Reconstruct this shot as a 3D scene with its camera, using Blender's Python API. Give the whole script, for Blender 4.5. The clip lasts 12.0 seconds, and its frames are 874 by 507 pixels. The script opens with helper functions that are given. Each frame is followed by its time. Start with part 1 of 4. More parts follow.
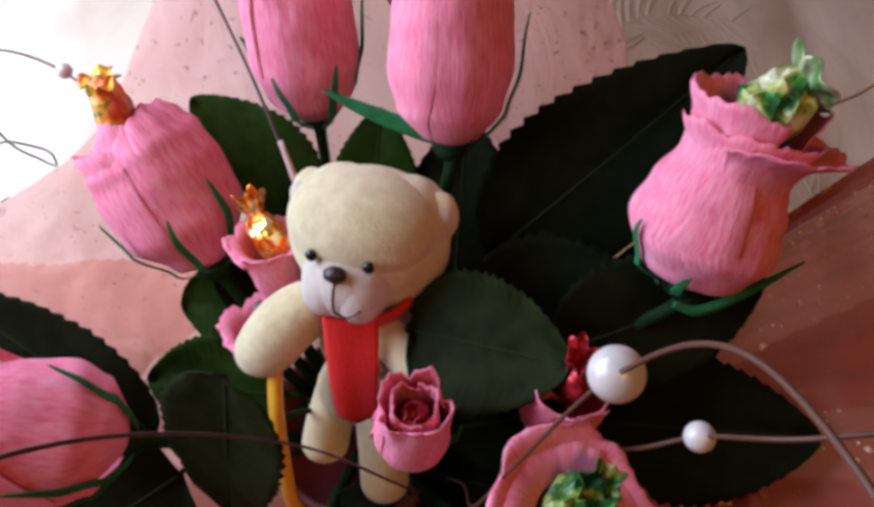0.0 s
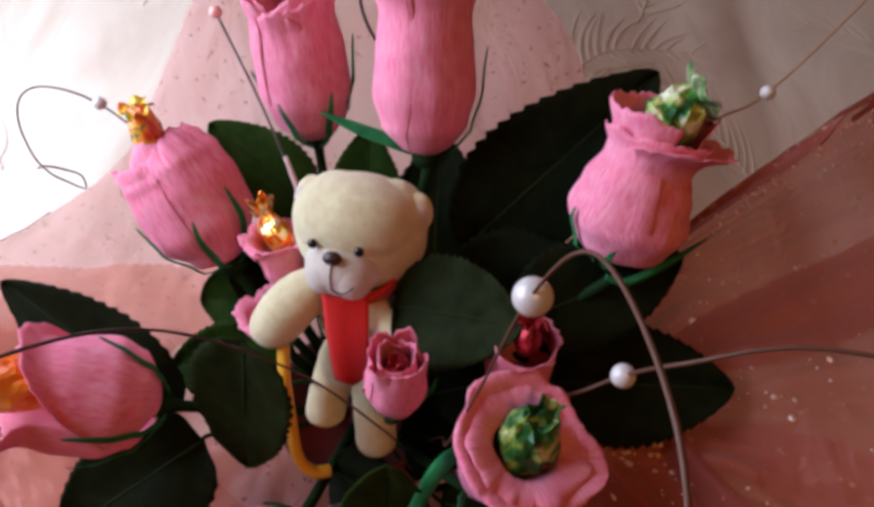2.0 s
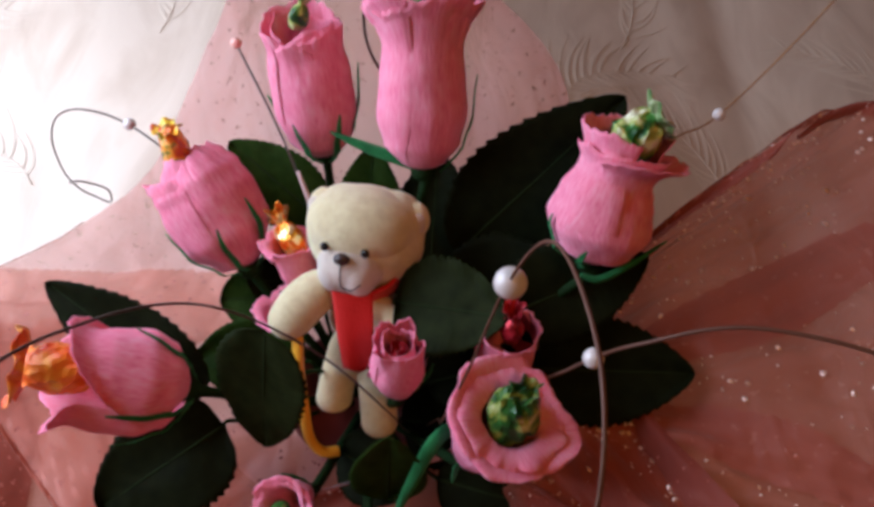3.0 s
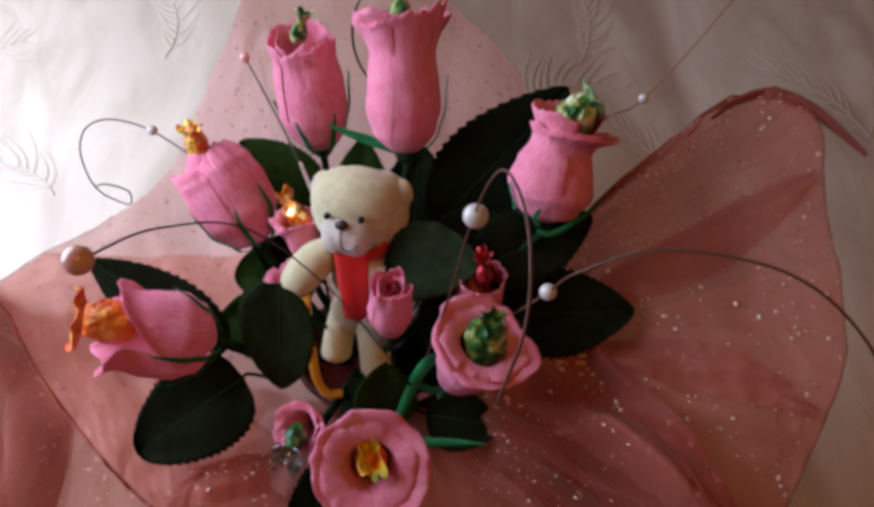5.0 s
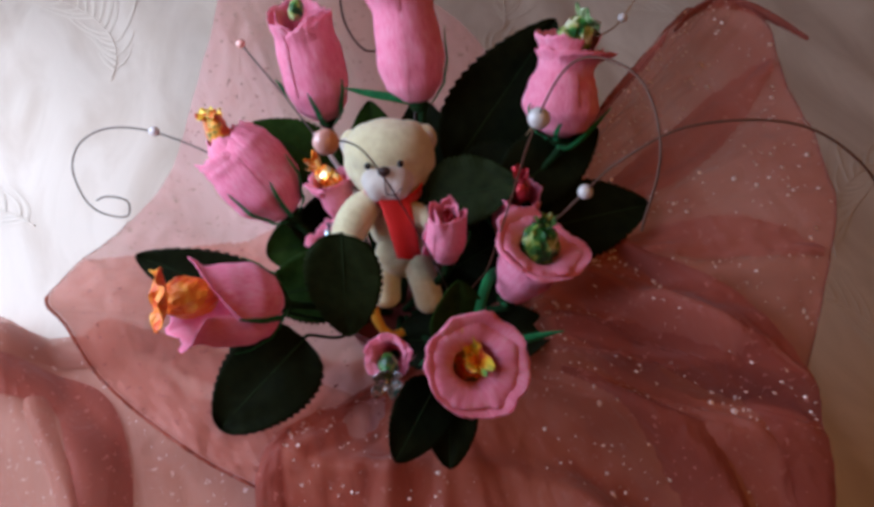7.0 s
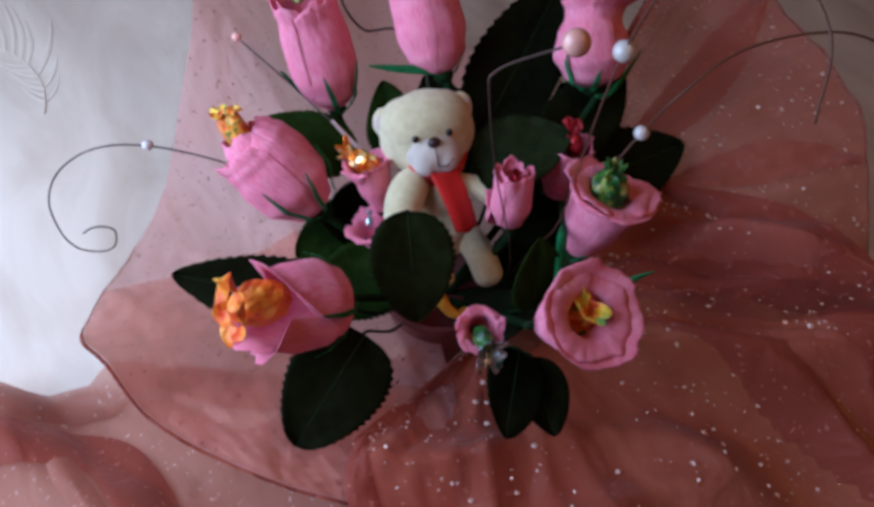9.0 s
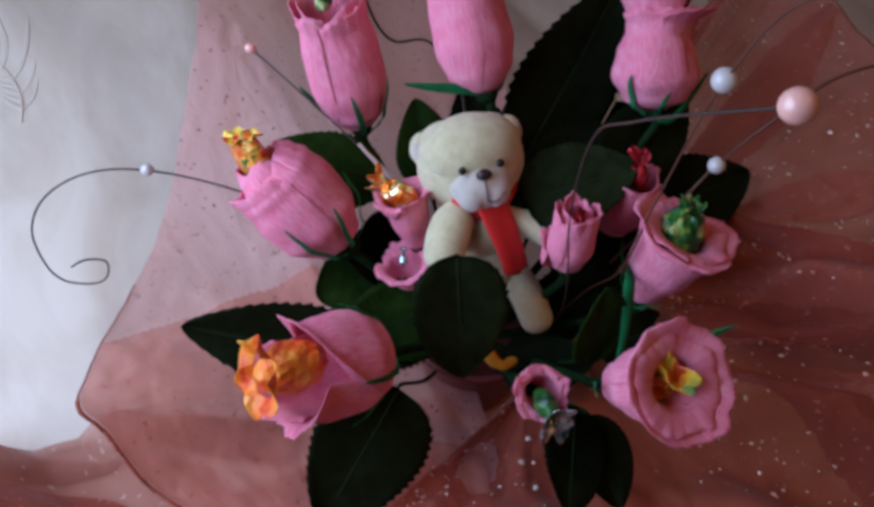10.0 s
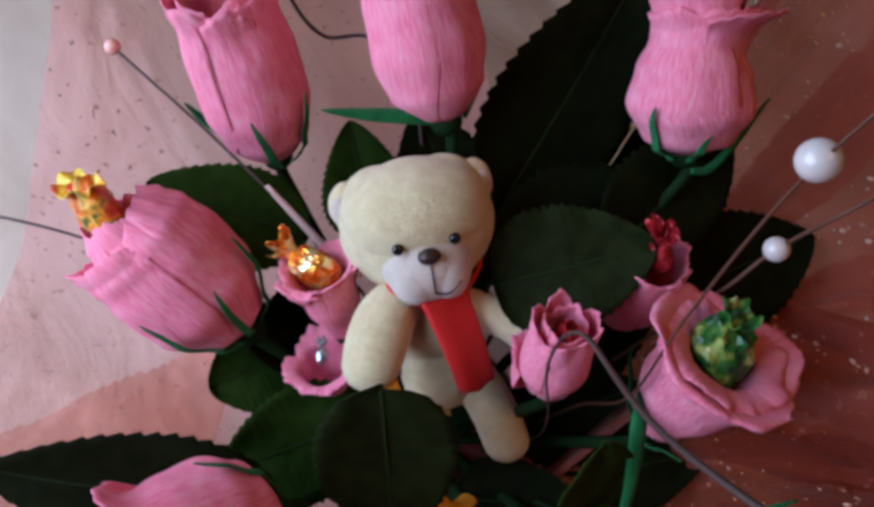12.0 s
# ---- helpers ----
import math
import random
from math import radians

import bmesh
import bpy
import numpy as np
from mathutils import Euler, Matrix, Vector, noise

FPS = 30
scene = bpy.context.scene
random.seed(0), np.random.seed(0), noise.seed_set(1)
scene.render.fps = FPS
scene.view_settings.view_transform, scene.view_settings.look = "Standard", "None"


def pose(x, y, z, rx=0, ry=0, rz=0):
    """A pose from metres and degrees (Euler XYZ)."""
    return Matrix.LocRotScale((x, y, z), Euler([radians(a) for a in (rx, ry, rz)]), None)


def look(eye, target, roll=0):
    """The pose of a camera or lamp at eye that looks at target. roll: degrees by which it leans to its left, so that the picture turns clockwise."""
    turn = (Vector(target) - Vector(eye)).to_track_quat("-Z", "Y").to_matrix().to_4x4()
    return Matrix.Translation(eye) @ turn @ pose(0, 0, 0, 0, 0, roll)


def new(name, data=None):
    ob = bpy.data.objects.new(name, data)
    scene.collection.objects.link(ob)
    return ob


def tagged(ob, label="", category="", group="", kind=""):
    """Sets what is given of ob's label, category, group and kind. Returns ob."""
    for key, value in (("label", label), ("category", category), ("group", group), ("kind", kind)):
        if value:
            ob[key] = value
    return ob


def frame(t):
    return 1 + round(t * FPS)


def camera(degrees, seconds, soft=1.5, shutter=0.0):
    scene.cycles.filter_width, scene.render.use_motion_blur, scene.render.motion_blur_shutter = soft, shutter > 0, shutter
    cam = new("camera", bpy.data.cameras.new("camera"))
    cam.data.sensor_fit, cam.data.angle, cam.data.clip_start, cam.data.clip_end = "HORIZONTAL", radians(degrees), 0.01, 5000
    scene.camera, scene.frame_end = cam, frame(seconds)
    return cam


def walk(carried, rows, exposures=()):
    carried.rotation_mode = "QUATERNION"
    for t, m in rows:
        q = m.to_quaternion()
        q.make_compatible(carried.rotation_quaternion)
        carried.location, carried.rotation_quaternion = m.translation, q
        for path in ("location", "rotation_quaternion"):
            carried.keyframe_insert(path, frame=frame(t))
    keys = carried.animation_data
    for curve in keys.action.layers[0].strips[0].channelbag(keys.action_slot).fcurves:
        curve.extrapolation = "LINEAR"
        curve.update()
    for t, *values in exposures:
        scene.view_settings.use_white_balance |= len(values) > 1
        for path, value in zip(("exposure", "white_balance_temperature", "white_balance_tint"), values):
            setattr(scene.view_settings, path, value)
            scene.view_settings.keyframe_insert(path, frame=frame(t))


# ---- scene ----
cam = camera(61.0, 12.0, soft=3.5)
ROWS = [
    (0.0, (0.0350, -0.0950, 0.4200), (0.0350, 0.0550, 0.1602), 0.00),
    (0.5, (0.0348, -0.1031, 0.4313), (0.0359, 0.0490, 0.1728), 0.21),
    (1.0, (0.0358, -0.1146, 0.4354), (0.0371, 0.0397, 0.1781), 0.03),
    (1.5, (0.0400, -0.1281, 0.4503), (0.0407, 0.0292, 0.1949), -0.60),
    (2.0, (0.0434, -0.1427, 0.4603), (0.0443, 0.0199, 0.2081), -0.70),
    (2.5, (0.0414, -0.1589, 0.4752), (0.0418, 0.0061, 0.2246), -0.80),
    (3.0, (0.0443, -0.1739, 0.4940), (0.0459, -0.0053, 0.2458), -0.62),
    (5.0, (0.0425, -0.2506, 0.5361), (0.0513, -0.0717, 0.2954), -0.69),
    (5.5, (0.0210, -0.2643, 0.5450), (0.0474, -0.0876, 0.3040), -0.73),
    (6.0, (-0.0042, -0.2818, 0.5424), (0.0328, -0.1057, 0.3023), -1.08),
    (6.5, (-0.0272, -0.2950, 0.5422), (0.0152, -0.1189, 0.3031), -1.93),
    (7.0, (-0.0565, -0.2987, 0.5399), (-0.0074, -0.1235, 0.3014), -1.28),
    (7.5, (-0.0802, -0.2982, 0.5336), (-0.0228, -0.1247, 0.2956), -1.08),
    (9.5, (-0.1738, -0.2340, 0.4948), (-0.0723, -0.0742, 0.2620), 2.08),
    (10.0, (-0.1703, -0.1945, 0.4804), (-0.0682, -0.0395, 0.2447), 3.61),
    (10.5, (-0.1586, -0.1603, 0.4588), (-0.0603, -0.0077, 0.2199), 3.53),
    (11.0, (-0.1373, -0.1248, 0.4467), (-0.0392, 0.0225, 0.2044), 4.42),
    (11.5, (-0.1052, -0.1076, 0.4331), (-0.0088, 0.0370, 0.1885), 5.28),
    (12.0, (-0.0778, -0.1020, 0.4170), (0.0142, 0.0410, 0.1699), 4.73),
]
walk(cam, [(t, look(eye, target, lean)) for t, eye, target, lean in ROWS],
     exposures=[(0.0, 0.27, 6500, 11), (2.5, 0.15, 6550, 11), (5.5, -0.07, 6300, 8), (7.5, -0.13, 5950, 8), (9.5, -0.38, 5500, 7),
                (10.2, -0.50, 5550, 7), (11.0, -0.58, 5650, 8), (11.5, -0.42, 5750, 8), (12.0, -0.24, 6000, 10)])
# end of path

# ---- world, light ----
world = bpy.data.worlds.new("world")
scene.world = world
world.use_nodes = True
wn = world.node_tree
sky = wn.nodes.new("ShaderNodeTexSky")
sky.sky_type, sky.sun_disc = "NISHITA", False
sky.sun_elevation, sky.sun_rotation = radians(35), radians(200)
wn.links.new(sky.outputs["Color"], wn.nodes["Background"].inputs["Color"])
wn.nodes["Background"].inputs["Strength"].default_value = 0.12


def area(name, m, sx, sy, watts, rgb):
    lamp = bpy.data.lights.new(name, "AREA")
    lamp.shape, lamp.size, lamp.size_y, lamp.energy, lamp.color = "RECTANGLE", sx, sy, watts, rgb
    ob = new(name, lamp)
    ob.matrix_world = m
    return ob


# daylight in the window's opening, and an added warm fill lamp without a seen source
WIN_X, WIN_Y, WIN_Z = -0.56, 0.20, 0.46
area("window_daylight", look((WIN_X - 0.02, WIN_Y, WIN_Z), (-0.20, WIN_Y - 0.08, 0.02)), 0.70, 0.66, 9.8, (0.69, 0.79, 1.0))
area("warm_fill", look((0.5, -0.7, 1.66), (0.2, 0.0, 0.0)), 0.35, 0.35, 5.0, (1.0, 0.42, 0.10))

# ---- materials ----


def mat(name, rgb, rough=0.6, metal=0.0, sheen=0.0):
    m = bpy.data.materials.new(name)
    m.use_nodes = True
    b = m.node_tree.nodes["Principled BSDF"]
    b.inputs["Base Color"].default_value = (*rgb, 1)
    b.inputs["Roughness"].default_value, b.inputs["Metallic"].default_value = rough, metal
    b.inputs["Sheen Weight"].default_value = sheen
    return m


def node(m, kind, **sets):
    n = m.node_tree.nodes.new(kind)
    for key, value in sets.items():
        n.inputs[key.replace("_", " ")].default_value = value
    return n


def link(m, a, b):
    m.node_tree.links.new(a, b)


def coords(m, which, scale):
    tc = m.node_tree.nodes.new("ShaderNodeTexCoord")
    mp = m.node_tree.nodes.new("ShaderNodeMapping")
    mp.inputs["Scale"].default_value = scale
    link(m, tc.outputs[which], mp.inputs["Vector"])
    return mp.outputs["Vector"]


def ramp(m, fac, stops, step=False):
    r = m.node_tree.nodes.new("ShaderNodeValToRGB")
    if step:
        r.color_ramp.interpolation = "CONSTANT"
    el = r.color_ramp.elements
    while len(el) < len(stops):
        el.new(0.5)
    for e, (p, c) in zip(el, stops):
        e.position, e.color = p, (*c, 1)
    link(m, fac, r.inputs["Fac"])
    return r.outputs["Color"]


def bump(m, height, strength, distance):
    n = node(m, "ShaderNodeBump", Strength=strength, Distance=distance)
    link(m, height, n.inputs["Height"])
    link(m, n.outputs["Normal"], m.node_tree.nodes["Principled BSDF"].inputs["Normal"])
    return n


def bsdf(m):
    return m.node_tree.nodes["Principled BSDF"]


def paint(m, colour):
    link(m, colour, bsdf(m).inputs["Base Color"])


def thin_paper(m, share):
    """Lets a share of the light through, as thin paper does."""
    nt = m.node_tree
    tr, mx = nt.nodes.new("ShaderNodeBsdfTranslucent"), nt.nodes.new("ShaderNodeMixShader")
    mx.inputs["Fac"].default_value = share
    src = bsdf(m).inputs["Base Color"].links[0].from_socket
    link(m, src, tr.inputs["Color"])
    link(m, bsdf(m).outputs[0], mx.inputs[1])
    link(m, tr.outputs[0], mx.inputs[2])
    link(m, mx.outputs[0], nt.nodes["Material Output"].inputs["Surface"])


def crepe(name, a, b, c):
    """Crepe paper: fine creases along the petal, two tones, slightly see-through."""
    m = mat(name, a, 0.95, 0, 0.06)
    bsdf(m).inputs["Specular IOR Level"].default_value = 0.15
    fine = node(m, "ShaderNodeTexNoise", Scale=1.0, Detail=3.0, Roughness=0.6)
    link(m, coords(m, "UV", (62, 9.0, 1)), fine.inputs["Vector"])
    wide = node(m, "ShaderNodeTexNoise", Scale=70.0, Detail=3.0)
    link(m, coords(m, "Object", (1, 1, 1)), wide.inputs["Vector"])
    mix = m.node_tree.nodes.new("ShaderNodeMath")
    mix.operation = "MULTIPLY_ADD"
    link(m, fine.outputs["Fac"], mix.inputs[0])
    mix.inputs[1].default_value = 0.7
    half = m.node_tree.nodes.new("ShaderNodeMath")
    half.operation = "MULTIPLY"
    half.inputs[1].default_value = 0.3
    link(m, wide.outputs["Fac"], half.inputs[0])
    link(m, half.outputs[0], mix.inputs[2])
    paint(m, ramp(m, mix.outputs[0], [(0.38, c), (0.5, a), (0.63, b)]))
    bump(m, fine.outputs["Fac"], 0.5, 0.0011)
    thin_paper(m, 0.18)
    return m


def cloth_leaf(name, dark, light):
    m = mat(name, dark, 0.6)
    bsdf(m).inputs["Specular IOR Level"].default_value = 0.03
    n = node(m, "ShaderNodeTexNoise", Scale=140.0, Detail=4.0)
    link(m, coords(m, "Object", (1, 1, 1)), n.inputs["Vector"])
    paint(m, ramp(m, n.outputs["Fac"], [(0.3, dark), (0.7, light)]))
    w = node(m, "ShaderNodeTexNoise", Scale=900.0, Detail=1.0)
    link(m, coords(m, "Object", (1, 1, 1)), w.inputs["Vector"])
    bump(m, w.outputs["Fac"], 0.25, 0.0004)
    return m


def wrapper(name, stops, scale, metal, rough):
    """Printed sweet paper: patches of a few inks on crumpled foil."""
    m = mat(name, stops[0][1], rough, metal)
    n = node(m, "ShaderNodeTexNoise", Scale=scale, Detail=2.5, Roughness=0.55, Distortion=0.6)
    link(m, coords(m, "Object", (1, 1, 1)), n.inputs["Vector"])
    paint(m, ramp(m, n.outputs["Fac"], stops))
    v = node(m, "ShaderNodeTexVoronoi", Scale=260.0)
    link(m, coords(m, "Object", (1, 1, 1)), v.inputs["Vector"])
    bump(m, v.outputs["Distance"], 0.5, 0.002)
    return m


def organza(name, thin, rgb, rgb2, speck):
    """Sheer woven cloth: part clear, part tinted weave, with flecks."""
    m = mat(name, rgb, 0.5, 0, 0.25)
    bsdf(m).inputs["Specular IOR Level"].default_value = 0.25
    nt = m.node_tree
    n = node(m, "ShaderNodeTexNoise", Scale=9.0, Detail=5.0, Roughness=0.6)
    link(m, coords(m, "Object", (1, 1, 1)), n.inputs["Vector"])
    tone = ramp(m, n.outputs["Fac"], [(0.3, rgb), (0.7, rgb2)])
    v = node(m, "ShaderNodeTexNoise", Scale=210.0, Detail=2.0)
    link(m, coords(m, "Object", (1, 1, 1)), v.inputs["Vector"])
    w = node(m, "ShaderNodeTexNoise", Scale=34.0, Detail=4.0, Roughness=0.6, Distortion=0.8)
    link(m, coords(m, "Object", (1, 0.45, 0.7)), w.inputs["Vector"])
    bump(m, w.outputs["Fac"], 0.8, 0.008)
    spots = ramp(m, v.outputs["Fac"], [(0.0, (0, 0, 0)), (0.66, (0, 0, 0)), (0.70, (1, 1, 1))])
    mx = nt.nodes.new("ShaderNodeMix")
    mx.data_type = "RGBA"
    link(m, spots, mx.inputs["Factor"])
    link(m, tone, mx.inputs[6])
    mx.inputs[7].default_value = (*speck, 1)
    paint(m, mx.outputs[2])
    trans = nt.nodes.new("ShaderNodeBsdfTranslucent")
    link(m, mx.outputs[2], trans.inputs["Color"])
    clear = nt.nodes.new("ShaderNodeBsdfTransparent")
    clear.inputs["Color"].default_value = (1.0, 0.83, 0.80, 1)
    m1, m2 = nt.nodes.new("ShaderNodeMixShader"), nt.nodes.new("ShaderNodeMixShader")
    m1.inputs["Fac"].default_value = 0.35
    link(m, bsdf(m).outputs[0], m1.inputs[1])
    link(m, trans.outputs[0], m1.inputs[2])
    fac = ramp(m, n.outputs["Fac"], [(0.25, (thin - 0.08,) * 3), (0.75, (thin + 0.08,) * 3)])
    link(m, fac, m2.inputs["Fac"])
    link(m, m1.outputs[0], m2.inputs[1])
    link(m, clear.outputs[0], m2.inputs[2])
    link(m, m2.outputs[0], nt.nodes["Material Output"].inputs["Surface"])
    return m


PINK = crepe("pink_crepe", (0.97, 0.31, 0.45), (0.98, 0.42, 0.555), (0.89, 0.215, 0.345))
GREEN_PAPER = crepe("green_crepe", (0.022, 0.21, 0.07), (0.04, 0.32, 0.11), (0.010, 0.10, 0.035))
# LEAF is near black: the shade among the leaves is put into its colour
LEAF = cloth_leaf("leaf_cloth_shaded", (0.0048, 0.0065, 0.0022), (0.0088, 0.0115, 0.0037))
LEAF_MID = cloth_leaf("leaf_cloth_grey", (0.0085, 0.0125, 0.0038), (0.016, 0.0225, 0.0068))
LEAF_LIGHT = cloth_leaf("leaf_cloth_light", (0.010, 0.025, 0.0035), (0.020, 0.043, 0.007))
STEM = cloth_leaf("stem_tape", (0.007, 0.020, 0.007), (0.014, 0.038, 0.013))
VEIN = mat("leaf_vein", (0.016, 0.027, 0.010), 0.9)
bsdf(VEIN).inputs["Specular IOR Level"].default_value = 0.05
WIRE = mat("brown_wire", (0.065, 0.042, 0.038), 0.4, 0.3)
WIRE_GOLD = mat("gold_wire", (0.11, 0.042, 0.024), 0.55, 0.1)
WIRE_BRIGHT = mat("pale_gold_wire", (0.36, 0.20, 0.10), 0.5, 0.3)
WIRE_PALE = mat("pale_tape", (0.62, 0.45, 0.42), 0.7)
PEARL = mat("pearl_white", (0.66, 0.61, 0.59), 0.16)
bsdf(PEARL).inputs["Coat Weight"].default_value = 0.6
PEARL_PINK = mat("pearl_pink", (0.85, 0.45, 0.38), 0.16)
bsdf(PEARL_PINK).inputs["Coat Weight"].default_value = 0.6
CANDY_GREEN = wrapper("green_sweet_paper", [(0.36, (0.005, 0.07, 0.02)), (0.46, (0.04, 0.20, 0.03)), (0.53, (0.45, 0.50, 0.14)), (0.62, (0.70, 0.74, 0.52))], 85, 0.08, 0.3)
CANDY_PALE = wrapper("pale_green_sweet_paper", [(0.34, (0.01, 0.10, 0.03)), (0.44, (0.18, 0.30, 0.10)), (0.52, (0.50, 0.56, 0.34)), (0.62, (0.72, 0.74, 0.60))], 80, 0.08, 0.3)
CANDY_ORANGE = wrapper("orange_sweet_paper", [(0.36, (0.62, 0.05, 0.01)), (0.46, (0.80, 0.16, 0.01)), (0.54, (0.85, 0.42, 0.05)), (0.60, (0.10, 0.14, 0.02))], 85, 0.05, 0.32)
CANDY_YELLOW = wrapper("yellow_sweet_paper", [(0.34, (0.55, 0.05, 0.01)), (0.40, (0.85, 0.36, 0.02)), (0.50, (0.86, 0.62, 0.06)), (0.68, (0.05, 0.30, 0.08))], 70, 0.05, 0.3)
CANDY_AMBER = wrapper("amber_sweet_paper", [(0.36, (0.72, 0.07, 0.008)), (0.50, (0.86, 0.22, 0.012)), (0.66, (0.88, 0.42, 0.05))], 60, 0.0, 0.45)
CANDY_LEAF = wrapper("leaf_green_sweet_paper", [(0.36, (0.004, 0.05, 0.012)), (0.50, (0.02, 0.13, 0.02)), (0.60, (0.30, 0.40, 0.08)), (0.70, (0.66, 0.70, 0.45))], 90, 0.0, 0.35)
CANDY_GOLD = wrapper("gold_sweet_foil", [(0.38, (0.75, 0.12, 0.01)), (0.50, (0.90, 0.40, 0.04)), (0.62, (0.95, 0.80, 0.45))], 210, 0.7, 0.22)
CANDY_SILVER = wrapper("silver_sweet_foil", [(0.38, (0.35, 0.45, 0.48)), (0.52, (0.75, 0.78, 0.80)), (0.64, (0.05, 0.16, 0.14))], 190, 0.85, 0.2)
CANDY_RED = wrapper("red_sweet_foil", [(0.4, (0.20, 0.005, 0.01)), (0.6, (0.55, 0.03, 0.05))], 170, 0.5, 0.3)
YELLOW = mat("yellow_plastic", (0.82, 0.42, 0.03), 0.4)
SCARF = mat("red_felt", (0.62, 0.012, 0.010), 0.8, 0, 0.1)
_n = node(SCARF, "ShaderNodeTexNoise", Scale=700.0, Detail=2.0)
link(SCARF, coords(SCARF, "Object", (1, 1, 1)), _n.inputs["Vector"])
bump(SCARF, _n.outputs["Fac"], 0.5, 0.0008)
GLITTER = mat("glitter", (0.82, 0.58, 0.50), 0.4, 0.2)
POT = mat("pot_wicker", (0.16, 0.03, 0.03), 0.4)


def plush(name, a, b):
    m = mat(name, a, 0.95, 0, 0.5)
    n = node(m, "ShaderNodeTexNoise", Scale=1500.0, Detail=3.0)
    link(m, coords(m, "Object", (1, 1, 1)), n.inputs["Vector"])
    n2 = node(m, "ShaderNodeTexNoise", Scale=170.0, Detail=5.0, Roughness=0.65)
    link(m, coords(m, "Object", (1, 1, 1)), n2.inputs["Vector"])
    paint(m, ramp(m, n2.outputs["Fac"], [(0.36, b), (0.62, a)]))
    bump(m, n.outputs["Fac"], 1.0, 0.0013)
    return m


FUR = plush("cream_plush", (0.87, 0.78, 0.48), (0.75, 0.64, 0.36))
MUZZLE = plush("white_plush", (0.77, 0.68, 0.59), (0.69, 0.60, 0.52))
NOSE = mat("brown_nose", (0.035, 0.016, 0.014), 0.4)
EYE_M = mat("black_bead", (0.008, 0.007, 0.007), 0.12)

# satin spread with soft sheen
SPREAD = mat("white_satin", (0.78, 0.74, 0.70), 0.45, 0, 0.2)
_n = node(SPREAD, "ShaderNodeTexNoise", Scale=14.0, Detail=5.0, Roughness=0.55, Distortion=1.2)
link(SPREAD, coords(SPREAD, "Object", (1, 0.35, 1)), _n.inputs["Vector"])
paint(SPREAD, ramp(SPREAD, _n.outputs["Fac"], [(0.3, (0.56, 0.44, 0.34)), (0.6, (0.70, 0.585, 0.475))]))
bump(SPREAD, _n.outputs["Fac"], 0.18, 0.008)
FEATHER = mat("satin_feather", (0.66, 0.55, 0.44), 0.34, 0, 0.2)
WALLPAINT = mat("wall_paint", (0.62, 0.52, 0.44), 0.8)
_n = node(WALLPAINT, "ShaderNodeTexNoise", Scale=6.0, Detail=5.0)
paint(WALLPAINT, ramp(WALLPAINT, _n.outputs["Fac"], [(0.3, (0.30, 0.22, 0.18)), (0.7, (0.38, 0.28, 0.23))]))
WOOD = mat("floor_wood", (0.22, 0.12, 0.06), 0.5)
FRAME_WHITE = mat("window_paint", (0.8, 0.8, 0.78), 0.4)
ORG_LIGHT = organza("organza_rose", 0.46, (0.74, 0.37, 0.345), (0.80, 0.50, 0.475), (0.34, 0.12, 0.12))
ORG_MID = organza("organza_loose", 0.38, (0.38, 0.13, 0.085), (0.58, 0.26, 0.18), (0.80, 0.50, 0.44))
ORG_FRONT = organza("organza_deep_coral", 0.30, (0.40, 0.068, 0.040), (0.58, 0.175, 0.105), (0.60, 0.2, 0.15))
ORG_RED = organza("organza_coral", 0.40, (0.46, 0.11, 0.075), (0.60, 0.20, 0.145), (0.62, 0.22, 0.16))
ORG_PEACH = organza("organza_peach", 0.62, (0.76, 0.33, 0.24), (0.86, 0.45, 0.36), (0.60, 0.22, 0.16))
ORG_HEM = organza("organza_hem", 0.34, (0.32, 0.065, 0.043), (0.45, 0.11, 0.075), (0.70, 0.25, 0.2))

# ---- building helpers ----


def obj(name, bm, material, smooth=True):
    me = bpy.data.meshes.new(name)
    bm.to_mesh(me)
    bm.free()
    for m in (material if isinstance(material, (list, tuple)) else [material]):
        me.materials.append(m)
    if smooth:
        me.shade_smooth()
    return new(name, me)


def part(name, bm, material, parent, label=""):
    ob = obj(name, bm, material)
    ob.parent = parent
    if label:
        ob["label"] = label
    return ob


def thing(name, m, label, category, group="", kind=""):
    ob = new(name)
    ob.empty_display_size = 0.01
    ob.matrix_world = m
    return tagged(ob, label, category, group, kind)


def thick(ob, depth, offset=0.0):
    s = ob.modifiers.new("thickness", "SOLIDIFY")
    s.thickness, s.offset = depth, offset
    return ob


